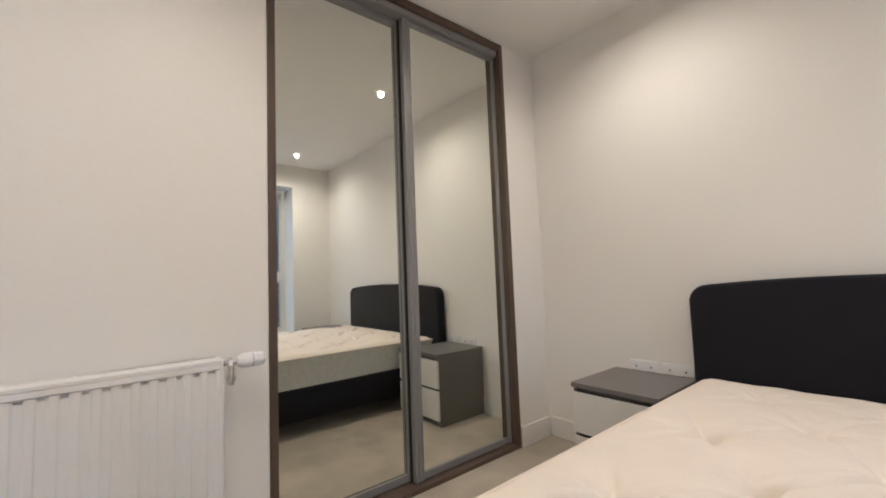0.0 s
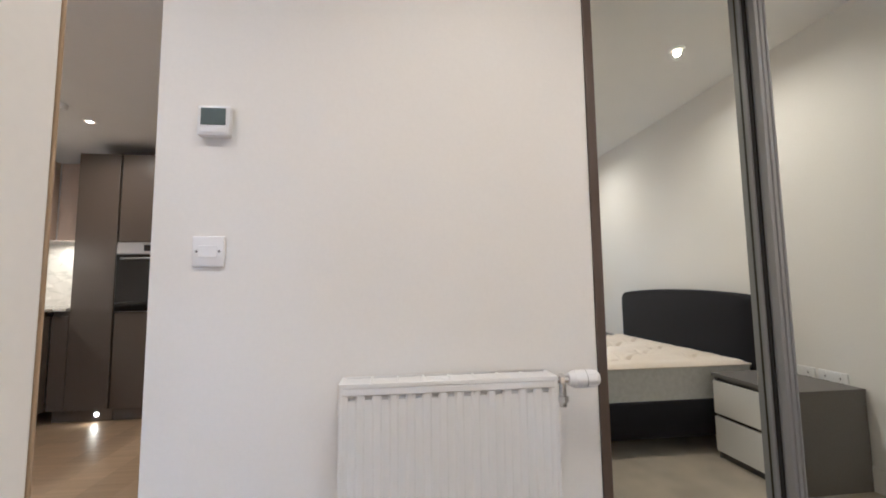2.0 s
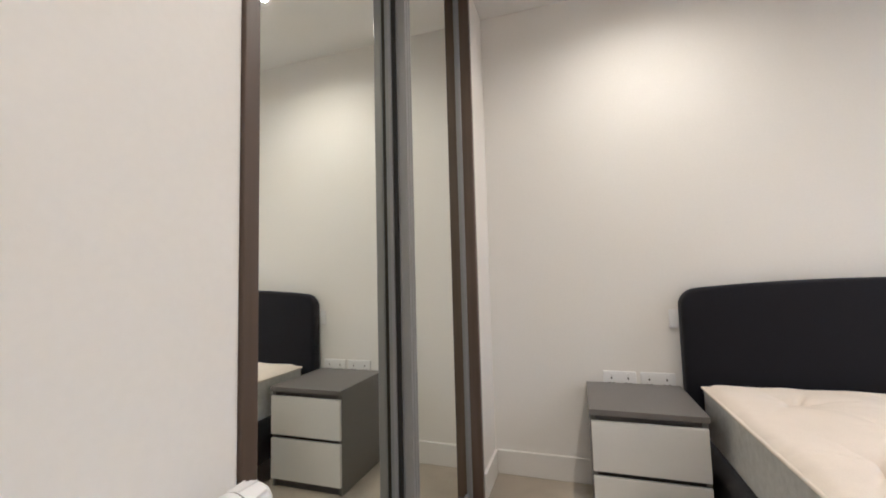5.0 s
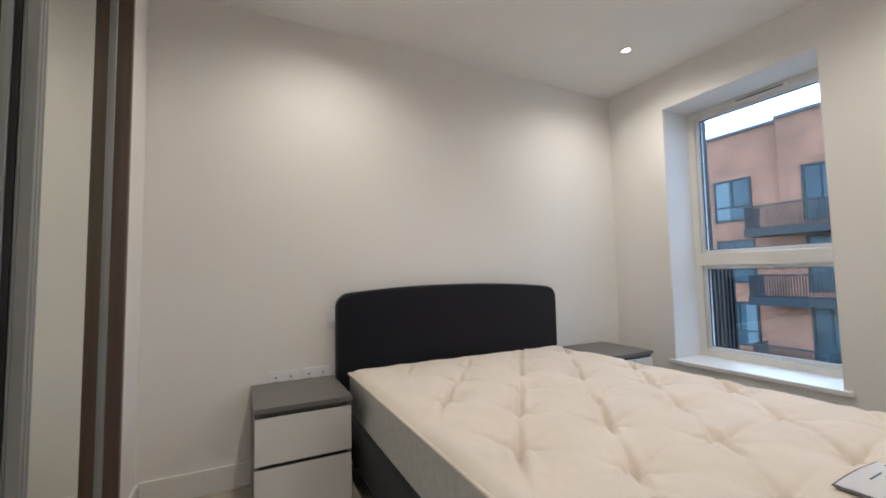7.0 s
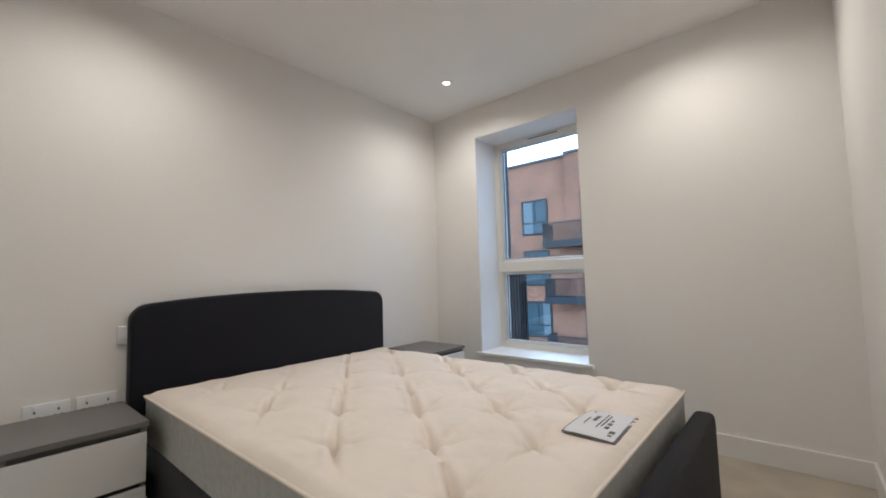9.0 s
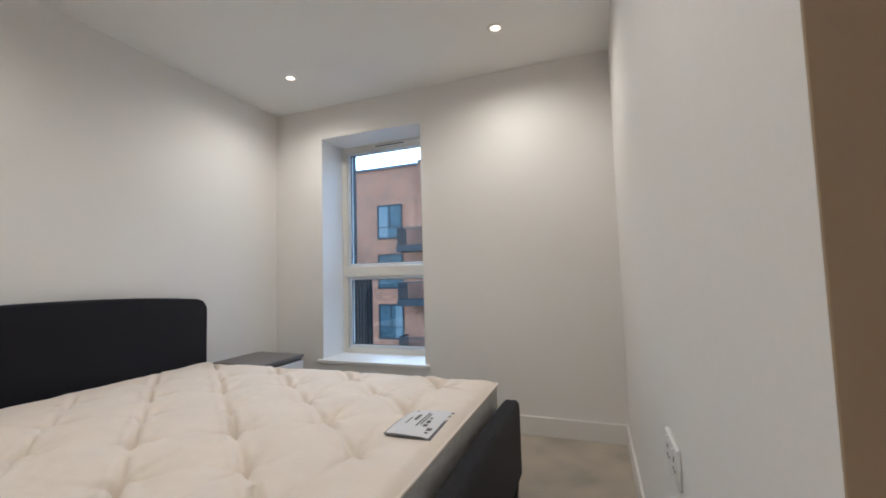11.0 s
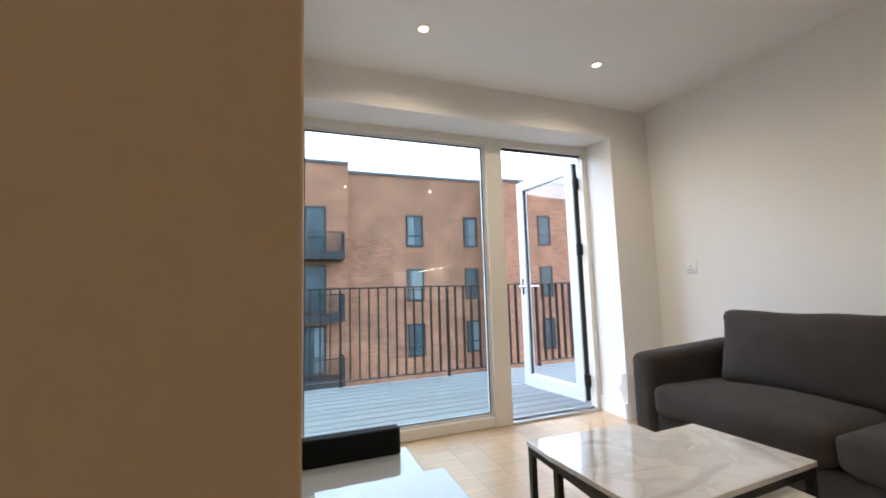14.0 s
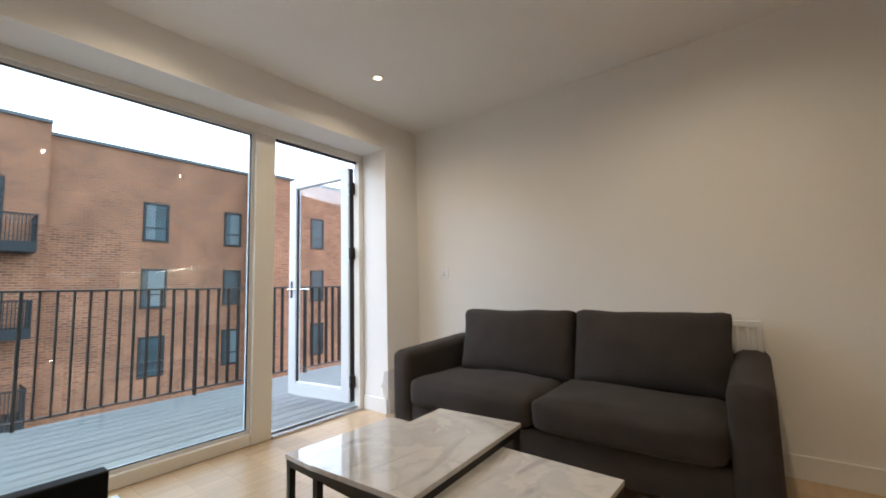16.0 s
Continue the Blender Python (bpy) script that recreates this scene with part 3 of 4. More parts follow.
def mattress():
    hx, hy = (BX1 - BX0) / 2, (BY1 - BY0) / 2
    top, base = 0.534, 0.282
    m = thing("mattress", pose((BX0 + BX1) / 2, (BY0 + BY1) / 2, base), "bare cream button-tufted mattress lying on the bed", "mattress")
    h = top - base
    px, py, x0, y0 = 0.184, 0.250, -0.520, -0.7245      # half pitch across, pitch along, first tuft
    tufts = [(x0 + 0.008 * j + (2 * i + j % 2) * px, y0 + j * py) for j in range(7) for i in range(4) if x0 + 0.008 * j + (2 * i + j % 2) * px < hx - 0.07]
    nx, ny = 230, 310

    def height(x, y):
        ex, ey = hx - abs(x), hy - abs(y)
        z = h
        for d in (ex, ey):
            if d < 0.05:
                z -= 0.022 * (1 - d / 0.05) ** 2
        d, a, c = min((math.hypot(x - a, y - c), a, c) for a, c in tufts)
        fade = min(1.0, max(0.0, min(ex, ey) - 0.02) / 0.12)
        p, q = (x - x0 - 0.008 * (y - y0) / py) / px, (y - y0) / py
        puff = abs(math.sin(math.pi * (p + q) / 2) * math.sin(math.pi * (p - q) / 2))
        z += 0.007 * fade * (puff - 0.6)
        z -= 0.022 * math.exp(-(d / 0.020) ** 2) + 0.030 * math.exp(-(d / 0.070) ** 2)
        dx, dy = x - a, y - c
        for ux, uy, deep, far, seed in ((0.60, 0.80, 0.027, 0.115, 2.0), (-0.60, 0.80, 0.011, 0.075, 6.0), (1.0, 0.05, 0.012, 0.11, 9.0)):
            along, off = dx * ux + dy * uy, dx * uy - dy * ux
            n1 = noise.noise(Vector((a * 7.3, c * 7.1, seed)))
            n2 = noise.noise(Vector((a * 5.1, c * 6.3, seed + 3 + (1.7 if along > 0 else 0.0))))
            off -= 0.05 * n1 * along + 0.6 * n2 * along * along
            reach = far * (1 + 0.8 * n2)
            z -= deep * (1 + 0.9 * n2) * math.exp(-(off / 0.0105) ** 2) * math.exp(-(along / reach) ** 2)
            z += 0.35 * deep * math.exp(-((abs(off) - 0.026) / 0.016) ** 2) * math.exp(-(along / reach) ** 2) * min(1.0, d / 0.05)
        z += 0.004 * noise.noise(Vector((x * 9, y * 9, 1.0))) + 0.0016 * noise.noise(Vector((x * 30, y * 30, 4.0)))
        return z

    bm = bmesh.new()
    grid = []
    for j in range(ny + 1):
        row = []
        for i in range(nx + 1):
            x, y = -hx + 2 * hx * i / nx, -hy + 2 * hy * j / ny
            row.append(bm.verts.new((x, y, height(x, y))))
        grid.append(row)
    for j in range(ny):
        for i in range(nx):
            bm.faces.new((grid[j][i], grid[j][i + 1], grid[j + 1][i + 1], grid[j + 1][i]))
    part("quilted_top", bm, TICKING, m, "cream quilted top with pulled tufts", True)
    part("border", boxes((-hx + 0.004, -hy + 0.004, 0.0, hx - 0.004, -hy + 0.03, h - 0.026), (-hx + 0.004, hy - 0.03, 0.0, hx - 0.004, hy - 0.004, h - 0.026), (-hx + 0.004, -hy + 0.03, 0.0, -hx + 0.03, hy - 0.03, h - 0.026), (hx - 0.03, -hy + 0.03, 0.0, hx - 0.004, hy - 0.03, h - 0.026), (-hx + 0.03, -hy + 0.03, 0.0, hx - 0.03, hy - 0.03, 0.09)), BORDER, m, "grey patterned border", True)
    for z in (0.012, h - 0.024):
        pipe = bmesh.new()
        c = [(-hx, -hy), (hx, -hy), (hx, hy), (-hx, hy)]
        for (ax, ay), (bx, by) in zip(c, c[1:] + c[:1]):
            rod(pipe, (ax, ay, z), (bx, by, z), 0.006, 8)
        part("piping", pipe, TICKING, m, "cream edge piping", True)
    for a, c in tufts:
        t = bmesh.new()
        bmesh.ops.create_uvsphere(t, u_segments=8, v_segments=5, radius=0.006, matrix=Matrix.Translation((a, c, h - 0.066)) @ Matrix.Diagonal((1, 1, 0.5, 1)))
        part("tuft", t, TICKING, m, "", True)
    return height


def bedside(at):
    n = thing("nightstand", at, "grey bedside cabinet with two white drawers", "nightstand", "bedside cabinets")
    w, d, t = 0.40, 0.430, 0.486
    part("side_panel", rounded(boxes((0, 0.012, 0.0, 0.018, d, t - 0.0225)), 0.001), GREY_LAM, n)
    part("side_panel", rounded(boxes((w - 0.018, 0.012, 0.0, w, d, t - 0.0225)), 0.001), GREY_LAM, n)
    part("back_panel", boxes((0.018, d - 0.01, 0.03, w - 0.018, d, t - 0.0225)), GREY_LAM, n)
    part("top", rounded(boxes((-0.004, -0.004, t - 0.022, w + 0.004, d, t)), 0.0015), GREY_LAM, n, "grey laminate top")
    part("rail", boxes((0.018, 0.02, t - 0.045, w - 0.018, 0.05, t - 0.0225)), GREY_EDGE, n)
    part("plinth", boxes((0.018, 0.02, 0.0, w - 0.018, 0.04, 0.04)), GREY_EDGE, n)
    for z0, z1 in ((0.042, 0.236), (0.255, t - 0.044)):
        part("drawer", rounded(boxes((0.002, -0.003, z0, w - 0.002, 0.014, z1)), 0.0015), WHITE_LAM, n, "plain white drawer front")
    part("drawer_gap", boxes((0.018, 0.016, 0.23, w - 0.018, 0.03, 0.262)), BLACK_GAP, n)
    return n


bedroom_window()
balcony_window()
balcony_door()
wardrobe()
radiator("radiator", pose(XD + 0.024, 0.425, 0, 0, 0, -90), 0.588, 0.62, "white double-panel radiator on the wall beside the wardrobe")
bed()
QUILT = mattress()
NS = bedside(pose(-0.968, 1.860, 0))
copy_thing(NS, pose(1.085, 1.860, 0))


# ---- wall plates and lights ----
def plate(name, at, label, category, kind, wide=0.086):
    """A wall plate in its own x-z plane, facing -y."""
    p = thing(name, at, label, category)
    part("faceplate", rounded(boxes((-wide / 2, -0.009, -0.043, wide / 2, 0, 0.043)), 0.003), WHITE_PLASTIC, p, "", True)
    if kind == "blank":
        part("centre", rounded(boxes((-0.026, -0.0105, -0.017, 0.026, -0.0085, 0.017)), 0.001), WHITE_PLASTIC, p)
        for x in (-0.03, 0.03):
            s = bmesh.new()
            rod(s, (x, -0.0105, 0), (x, -0.008, 0), 0.0035)
            part("screw", s, GREY_LAM, p, "small metal screw")
    elif kind == "socket":
        for x in ((-0.037, 0.037) if wide > 0.1 else (0.0,)):
            part("pin_hole", boxes((x - 0.003, -0.0098, 0.006, x + 0.003, -0.0085, 0.016)), DARK_SLOT, p)
            part("pin_hole", boxes((x - 0.014, -0.0098, -0.014, x - 0.006, -0.0085, -0.009)), DARK_SLOT, p)
            part("pin_hole", boxes((x + 0.006, -0.0098, -0.014, x + 0.014, -0.0085, -0.009)), DARK_SLOT, p)
            part("rocker", rounded(boxes((x - 0.006, -0.0125, 0.022, x + 0.006, -0.0085, 0.034)), 0.001), WHITE_PLASTIC, p)
    elif kind == "switch":
        part("rocker", rounded(boxes((-0.010, -0.013, -0.018, 0.010, -0.0085, 0.018)), 0.002), WHITE_PLASTIC, p)
    return p


def thermostat(at):
    t = thing("thermostat", at, "white square wall thermostat with a grey display", "thermostat")
    part("case", rounded(boxes((-0.044, -0.024, -0.044, 0.044, 0, 0.044)), 0.004), WHITE_PLASTIC, t, "", True)
    part("display", rounded(boxes((-0.034, -0.026, -0.014, 0.034, -0.0238, 0.036)), 0.001), LCD, t, "grey display")
    part("button_strip", rounded(boxes((-0.034, -0.0255, -0.036, 0.034, -0.0238, -0.022)), 0.001), WHITE_PLASTIC, t)
    return t


thermostat(pose(XD, -0.534, 1.502, 0, 0, 90))
plate("switch_plate", pose(XD, -0.541, 1.126, 0, 0, 90), "white blank-centred connection plate with two screws", "wall plate", "blank")
plate("double_socket", pose(-0.82, YN, 0.497, 0, 0, 0), "white double socket above the nightstand", "socket", "socket", 0.146)
plate("double_socket", pose(-0.655, YN, 0.497, 0, 0, 0), "white double socket above the nightstand", "socket", "socket", 0.146)
plate("light_switch", pose(-0.550, YN, 0.79, 0, 0, 0), "white light switch beside the headboard", "switch", "switch")
plate("tv_socket", pose(1.385, YS, 1.125, 0, 0, 180), "white single outlet high on the sofa wall", "socket", "socket")
plate("partition_socket", pose(0.04, PY1, 0.615, 0, 0, 180), "white double socket on the partition", "socket", "socket", 0.146)


def downlight(x, y, z=H, watts=LAMP):
    d = thing("downlight", pose(x, y, z), "small round recessed ceiling light, lit warm white", "ceiling light", "recessed ceiling lights")
    ring = bmesh.new()
    n = 28
    loops = []
    for r, z in ((0.046, -0.0005), (0.043, -0.005), (0.034, -0.006), (0.031, -0.0035)):
        loops.append([ring.verts.new((r * math.cos(i * math.tau / n), r * math.sin(i * math.tau / n), z)) for i in range(n)])
    for a, b in zip(loops, loops[1:]):
        for i in range(n):
            ring.faces.new((a[i], a[(i + 1) % n], b[(i + 1) % n], b[i]))
    part("bezel", ring, TRIM_PAINT, d, "white round bezel", True)
    lens = bmesh.new()
    rod(lens, (0, 0, -0.0042), (0, 0, -0.0005), 0.019, 24)
    part("lens", lens, LAMP_GLOW, d, "glowing warm lens")
    # Added glowing disc: its edge shows round the lens as a halo.
    rim = bmesh.new()
    rod(rim, (0, 0, -0.0030), (0, 0, -0.0006), 0.031, 28)
    part("halo", rim, LAMP_HALO, d, "warm glowing ring standing in for the halo round the lens")
    lamp = new("downlight_lamp", bpy.data.lights.new("downlight_lamp", "SPOT"))
    lamp.data.energy, lamp.data.color, lamp.data.spot_size, lamp.data.spot_blend, lamp.data.shadow_soft_size = watts, (1.0, 0.74, 0.46), radians(164), 1.0, 0.016
    lamp.parent = d
    lamp.matrix_basis = pose(0, 0, -0.022)
    return d


for lx, ly in ((1.185, 1.712), (1.185, 0.252), (-0.64, 1.715), (-0.62, 0.252), (1.195, -1.13), (1.195, -2.315), (-0.62, -1.13), (-0.62, -2.315)):
    downlight(lx, ly)
for lx, ly in ((-3.30, -2.18),):
    downlight(lx, ly, KH, 0.6 * LAMP)


# ---- living room ----
def cushion(x0, y0, z0, x1, y1, z1, puff, seed, soft=0.62, pillow=False):
    """A stuffed cushion: a box with bulging faces and soft corners."""
    bm = bmesh.new()
    bmesh.ops.create_cube(bm, size=2)
    bmesh.ops.subdivide_edges(bm, edges=bm.edges, cuts=15, use_grid_fill=True)
    c = Vector(((x0 + x1) / 2, (y0 + y1) / 2, (z0 + z1) / 2))
    h = Vector(((x1 - x0) / 2, (y1 - y0) / 2, (z1 - z0) / 2))
    r = soft * min(h)
    for v in bm.verts:
        p = Vector((v.co.x * h.x, v.co.y * h.y, v.co.z * h.z))
        core = Vector([max(-(k - r), min(k - r, q)) for q, k in zip(p, h)])
        d = p - core
        if d.length > 1e-6:
            p = core + d.normalized() * r
        u, w, s = v.co.x, v.co.y, v.co.z
        bulge = [(1 - w * w) * (1 - s * s), (1 - u * u) * (1 - s * s), (1 - u * u) * (1 - w * w)]
        for k in range(3):
            swell = puff * bulge[k] * (1 if p[k] > 0 else -1) * min(1, abs(p[k]) / h[k])
            if pillow:
                swell *= (-0.30, 1.0, -0.15)[k]
            else:
                swell *= (0.5, 0.5, 1.0 if p[k] > 0 else 0.15)[k]
            p[k] += swell
        ear = abs(u * s) ** 6 * (0.007 if pillow else 0.0)
        p += Vector((ear if u > 0 else -ear, 0, ear if s > 0 else -ear))
        if pillow:
            crease = noise.noise(Vector((u * 2.5 + 4 * s, seed, s * 9)))
            p.y -= 0.012 * max(0.0, crease) * abs(u) ** 1.5
        q = p * 5 + Vector((seed, seed * 2, 0))
        p += Vector((noise.noise(q), noise.noise(q + Vector((9, 0, 0))), noise.noise(q + Vector((0, 9, 0))))) * 0.010
        v.co = c + p
    return bm


def sofa(at):
    """Length along x from 0, back towards +y."""
    s = thing("sofa", at, "charcoal fabric two-seat sofa with loose cushions", "sofa")
    w, d = SOFA_W, 0.82
    arm = 0.16
    part("base", rounded(boxes((arm - 0.01, 0.03, 0.09, w - arm + 0.01, d - 0.02, 0.27)), 0.02, 3), SOFA_FABRIC, s, "", True)
    part("back", rounded(boxes((arm - 0.01, d - 0.19, 0.27, w - arm + 0.01, d, 0.66)), 0.05, 3), SOFA_FABRIC, s, "", True)
    for x0, x1 in ((0.0, arm), (w - arm, w)):
        a = boxes((x0, 0.0, 0.075, x1, d, 0.60))
        bmesh.ops.remove_doubles(a, verts=a.verts, dist=1e-6)
        for v in a.verts:
            if v.co.z > 0.3 and v.co.y > 0.3:
                v.co.z += 0.045
        rounded(a, 0.055, 5)
        part("armrest", a, SOFA_FABRIC, s, "", True)
    mid = w / 2
    for i, (x0, x1) in enumerate(((arm + 0.003, mid - 0.002), (mid + 0.002, w - arm - 0.003))):
        part("seat_cushion", cushion(x0, -0.015, 0.265, x1, d - 0.27, 0.435, 0.025, 3 + i), SOFA_FABRIC, s, "plump charcoal seat cushion", True)
        b = cushion((0.25, 1.062)[i], -0.085, -0.215, (1.056, w - 0.135)[i], 0.085, 0.217, 0.060, 8 + i, 0.62, True)
        bmesh.ops.transform(b, matrix=pose(0, d - 0.27, 0.625, -14, 0, 0), verts=b.verts)
        part("back_cushion", b, SOFA_FABRIC, s, "plump charcoal back cushion", True)
    for x in (0.06, w - 0.06):
        for y in (0.07, d - 0.07):
            leg = bmesh.new()
            rod(leg, (x, y, 0), (x, y, 0.09), 0.018, 12, 0.024)
            part("foot", leg, BLACK_STEEL, s, "short black foot", True)
    return s


sofa(SOFA_AT)


def nest_table(at, w, d, h, label):
    t = thing("coffee_table", at, label, "coffee table", "nesting coffee tables")
    part("tabletop", rounded(boxes((-w / 2, -d / 2, h - 0.018, w / 2, d / 2, h)), 0.002), MARBLE, t, "polished white marble top with grey veins")
    k = 0.025
    frame_bars = boxes((-w / 2 + 0.004, -d / 2 + 0.004, h - 0.0435, w / 2 - 0.004, -d / 2 + 0.004 + k, h - 0.0185), (-w / 2 + 0.004, d / 2 - 0.004 - k, h - 0.0435, w / 2 - 0.004, d / 2 - 0.004, h - 0.0185),
                       (-w / 2 + 0.004, -d / 2 + k, h - 0.0435, -w / 2 + 0.004 + k, d / 2 - k, h - 0.0185), (w / 2 - 0.004 - k, -d / 2 + k, h - 0.0435, w / 2 - 0.004, d / 2 - k, h - 0.0185))
    part("frame", frame_bars, BLACK_STEEL, t, "black steel frame")
    for x in (-w / 2 + 0.004, w / 2 - 0.004 - k):
        for y in (-d / 2 + 0.004, d / 2 - 0.004 - k):
            part("leg", rounded(boxes((x, y, 0, x + k, y + k, h - 0.044)), 0.002), BLACK_STEEL, t, "square black leg")
    return t


nest_table(pose(0.272, -1.683, 0, 0, 0, 2.7), 0.42, 0.735, 0.43, "marble-topped coffee table with black legs")
nest_table(pose(0.180, -1.625, 0, 0, 0, -2.5), 1.08, 0.55, 0.386, "larger marble-topped coffee table pushed under the taller one")
radiator("living_radiator", pose(-0.745, YS + 0.026, 0), 0.9, 0.64, "white panel radiator behind the sofa", False, 0.011)


# ---- balcony ----
XR = 3.93
DZ = -0.03
def railing():
    r = thing("balcony_railing", pose(XR, 0, DZ), "dark bronze balcony railing of flat upright bars", "railing")
    y0, y1 = -6.2, 0.55
    top = 1.10
    part("handrail", rounded(boxes((-0.03, y0, top - 0.018, 0.03, y1, top)), 0.004), RAIL_BRONZE, r)
    part("bottom_rail", rounded(boxes((-0.02, y0, 0.06, 0.02, y1, 0.072)), 0.003), RAIL_BRONZE, r)
    n = int((y1 - y0) / 0.108)
    bar = None
    for i in range(n):
        y = y0 + 0.04 + i * 0.108
        wide = 0.021 if i % 12 == 0 else 0.011
        if wide > 0.02 or bar is None:
            o = part("post" if wide > 0.02 else "baluster", rounded(boxes((-0.030, -wide / 2, 0.0 if wide > 0.02 else 0.0725, 0.030, wide / 2, top - 0.0185)), 0.002, 1), RAIL_BRONZE, r)
            if wide < 0.02:
                bar = o.data
        else:
            o = new("baluster", bar)
            o.parent = r
        o.location = (0, y, 0)
    part("end_handrail", rounded(boxes((XO - XR, y1 - 0.03, top - 0.018, -0.03, y1 + 0.03, top)), 0.004), RAIL_BRONZE, r)
    for i in range(15):
        o = part("end_baluster", boxes((-0.15 - i * 0.115, y1 - 0.02, 0.0, -0.139 - i * 0.115, y1 + 0.02, top - 0.0185)), RAIL_BRONZE, r)
    return r


railing()
deck = structure("balcony_deck", boxes((XO, -6.3, DZ - 0.25, XR + 0.12, 0.65, DZ - 0.024)), GREY_EDGE, "balcony slab under grey decking boards", "balcony")


# ---- building across the court ----
# Blue-grey for strips that imitate pale sky reflections, and curtains, in far panes.
PANE_PATCH = material("grey_pane_patch", (0.15, 0.18, 0.19), 0.8, grain=0.08, scale=6, stretch=(1, 1, 0.05))


def far_window(parent, x, y, z, w, h, bars=1, covered=0.0):
    """A framed window; covered: how much of its width the grey sky-reflection strip covers."""
    f = part("window", boxes((x - 0.06, y - w / 2, z, x + 0.02, y - w / 2 + 0.12, z + h), (x - 0.06, y + w / 2 - 0.12, z, x + 0.02, y + w / 2, z + h),
                             (x - 0.06, y - w / 2 + 0.12, z, x + 0.02, y + w / 2 - 0.12, z + 0.11), (x - 0.06, y - w / 2 + 0.12, z + h - 0.11, x + 0.02, y + w / 2 - 0.12, z + h)), ANTHRACITE, parent, "dark framed window")
    part("pane", boxes((x - 0.02, y - w / 2 + 0.12, z + 0.11, x, y + w / 2 - 0.12, z + h - 0.11)), WINDOW_DARK, f)
    part("transom", boxes((x - 0.05, y - w / 2 + 0.12, z + 0.33 * h, x - 0.021, y + w / 2 - 0.12, z + 0.33 * h + 0.07)), ANTHRACITE, f)
    # Added strip before the pane: reflected sky and curtain as flat colour.
    if covered:
        a, b = (y - w / 2 + 0.13, y - w / 2 + 0.13 + (w - 0.26) * covered) if covered > 0 else (y + w / 2 - 0.13 + (w - 0.26) * covered, y + w / 2 - 0.13)
        part("curtain", boxes((x - 0.026, a, z + 0.12, x - 0.0205, b, z + h - 0.12)), PANE_PATCH, f, "grey strip standing in for sky reflected in the pane and for curtains")
    if bars > 1:
        part("glazing_bar", boxes((x - 0.055, y - 0.04, z + 0.33 * h + 0.07, x - 0.021, y + 0.04, z + h - 0.11)), ANTHRACITE, f)
    return f


def far_balcony(parent, x, y, z, w=3.0):
    b = part("balcony", boxes((x - 1.5, y - w / 2, z - 0.42, x, y + w / 2, z)), ANTHRACITE, parent, "dark steel balcony")
    part("rail", boxes((x - 1.5, y - w / 2, z + 1.05, x - 1.44, y + w / 2, z + 1.12), (x - 1.44, y - w / 2, z + 1.05, x, y - w / 2 + 0.05, z + 1.12), (x - 1.44, y + w / 2 - 0.05, z + 1.05, x, y + w / 2, z + 1.12)), ANTHRACITE, b)
    bm = bmesh.new()
    for i in range(int(w / 0.11) + 1):
        yy = y - w / 2 + 0.01 + i * 0.11
        box(bm, x - 1.48, yy, z, x - 1.45, yy + 0.03, z + 1.05)
    for i in range(13):
        xx = x - 1.40 + i * 0.11
        for yy in (y - w / 2 + 0.01, y + w / 2 - 0.04):
            box(bm, xx, yy, z, xx + 0.03, yy + 0.03, z + 1.05)
    part("balusters", bm, ANTHRACITE, b)
    return b


XB = 24.0
bld = thing("apartment_building", pose(0, 0, 0), "red brick apartment block with dark windows and steel balconies", "building")
part("wall", boxes((XB, -12.75, -9.5, XB + 9, -3.66, 8.35)), BRICK, bld, "red brick wall")
part("wall", boxes((XB - 0.35, -3.66, -9.5, XB + 9, 10.6, 8.78)), BRICK, bld, "red brick wall")
part("wall", boxes((XB, 10.6, -9.5, XB + 9, 30.0, 8.72)), BRICK, bld, "red brick wall")
part("wall", boxes((XB - 1.6, -40.0, -9.5, XB + 9, -12.75, 8.1)), BRICK, bld, "red brick wall")
part("coping", boxes((XB - 0.12, -12.75, 8.35, XB + 0.5, -3.66, 8.5)), COPING, bld)
part("coping", boxes((XB - 0.47, -3.66, 8.78, XB + 0.5, 10.6, 8.93)), COPING, bld)
part("coping", boxes((XB - 0.12, 10.6, 8.72, XB + 0.5, 30.0, 8.87)), COPING, bld)
part("coping", boxes((XB - 1.72, -40.0, 8.1, XB - 1.0, -12.75, 8.25)), COPING, bld)
for k in range(4):
    z = 3.80 - k * 3.46
    far_window(bld, XB, -7.87, z, 1.15, 2.05, 1, (-0.45, 0.8, 0, 0.3)[k])
    far_window(bld, XB, -11.8, z, 1.0, 2.05, 1, (0.7, 0, 0.5, 0)[k])
    far_window(bld, XB - 1.6, -16.6, z, 1.0, 2.05)
    far_window(bld, XB - 1.6, -21.0, z, 1.0, 2.05)
    far_window(bld, XB - 0.35, -1.2, z - 0.45, 2.3, 2.75, 2, (-0.3, 0, 0.25, 0)[k])
    far_balcony(bld, XB - 0.35, -1.6, z - 0.5, 3.3)
    far_window(bld, XB, 13.0, z - 0.05, 1.95, 2.4, 2, (-0.4, 0, 0.3, 0)[k])
    far_window(bld, XB - 0.35, 8.9, z - 0.45, 1.5, 2.75, 2)
    far_balcony(bld, XB - 0.35, 9.9, z - 0.7, 3.4)
    far_window(bld, XB, 17.3, z - 0.45, 1.9, 2.75, 2)
    far_balcony(bld, XB, 17.3, z - 0.7, 3.0)
structure("ground", boxes((XO, -300, -9.6, 400, 300, -9.5)), GROUND, "grey paved court far below", "ground")

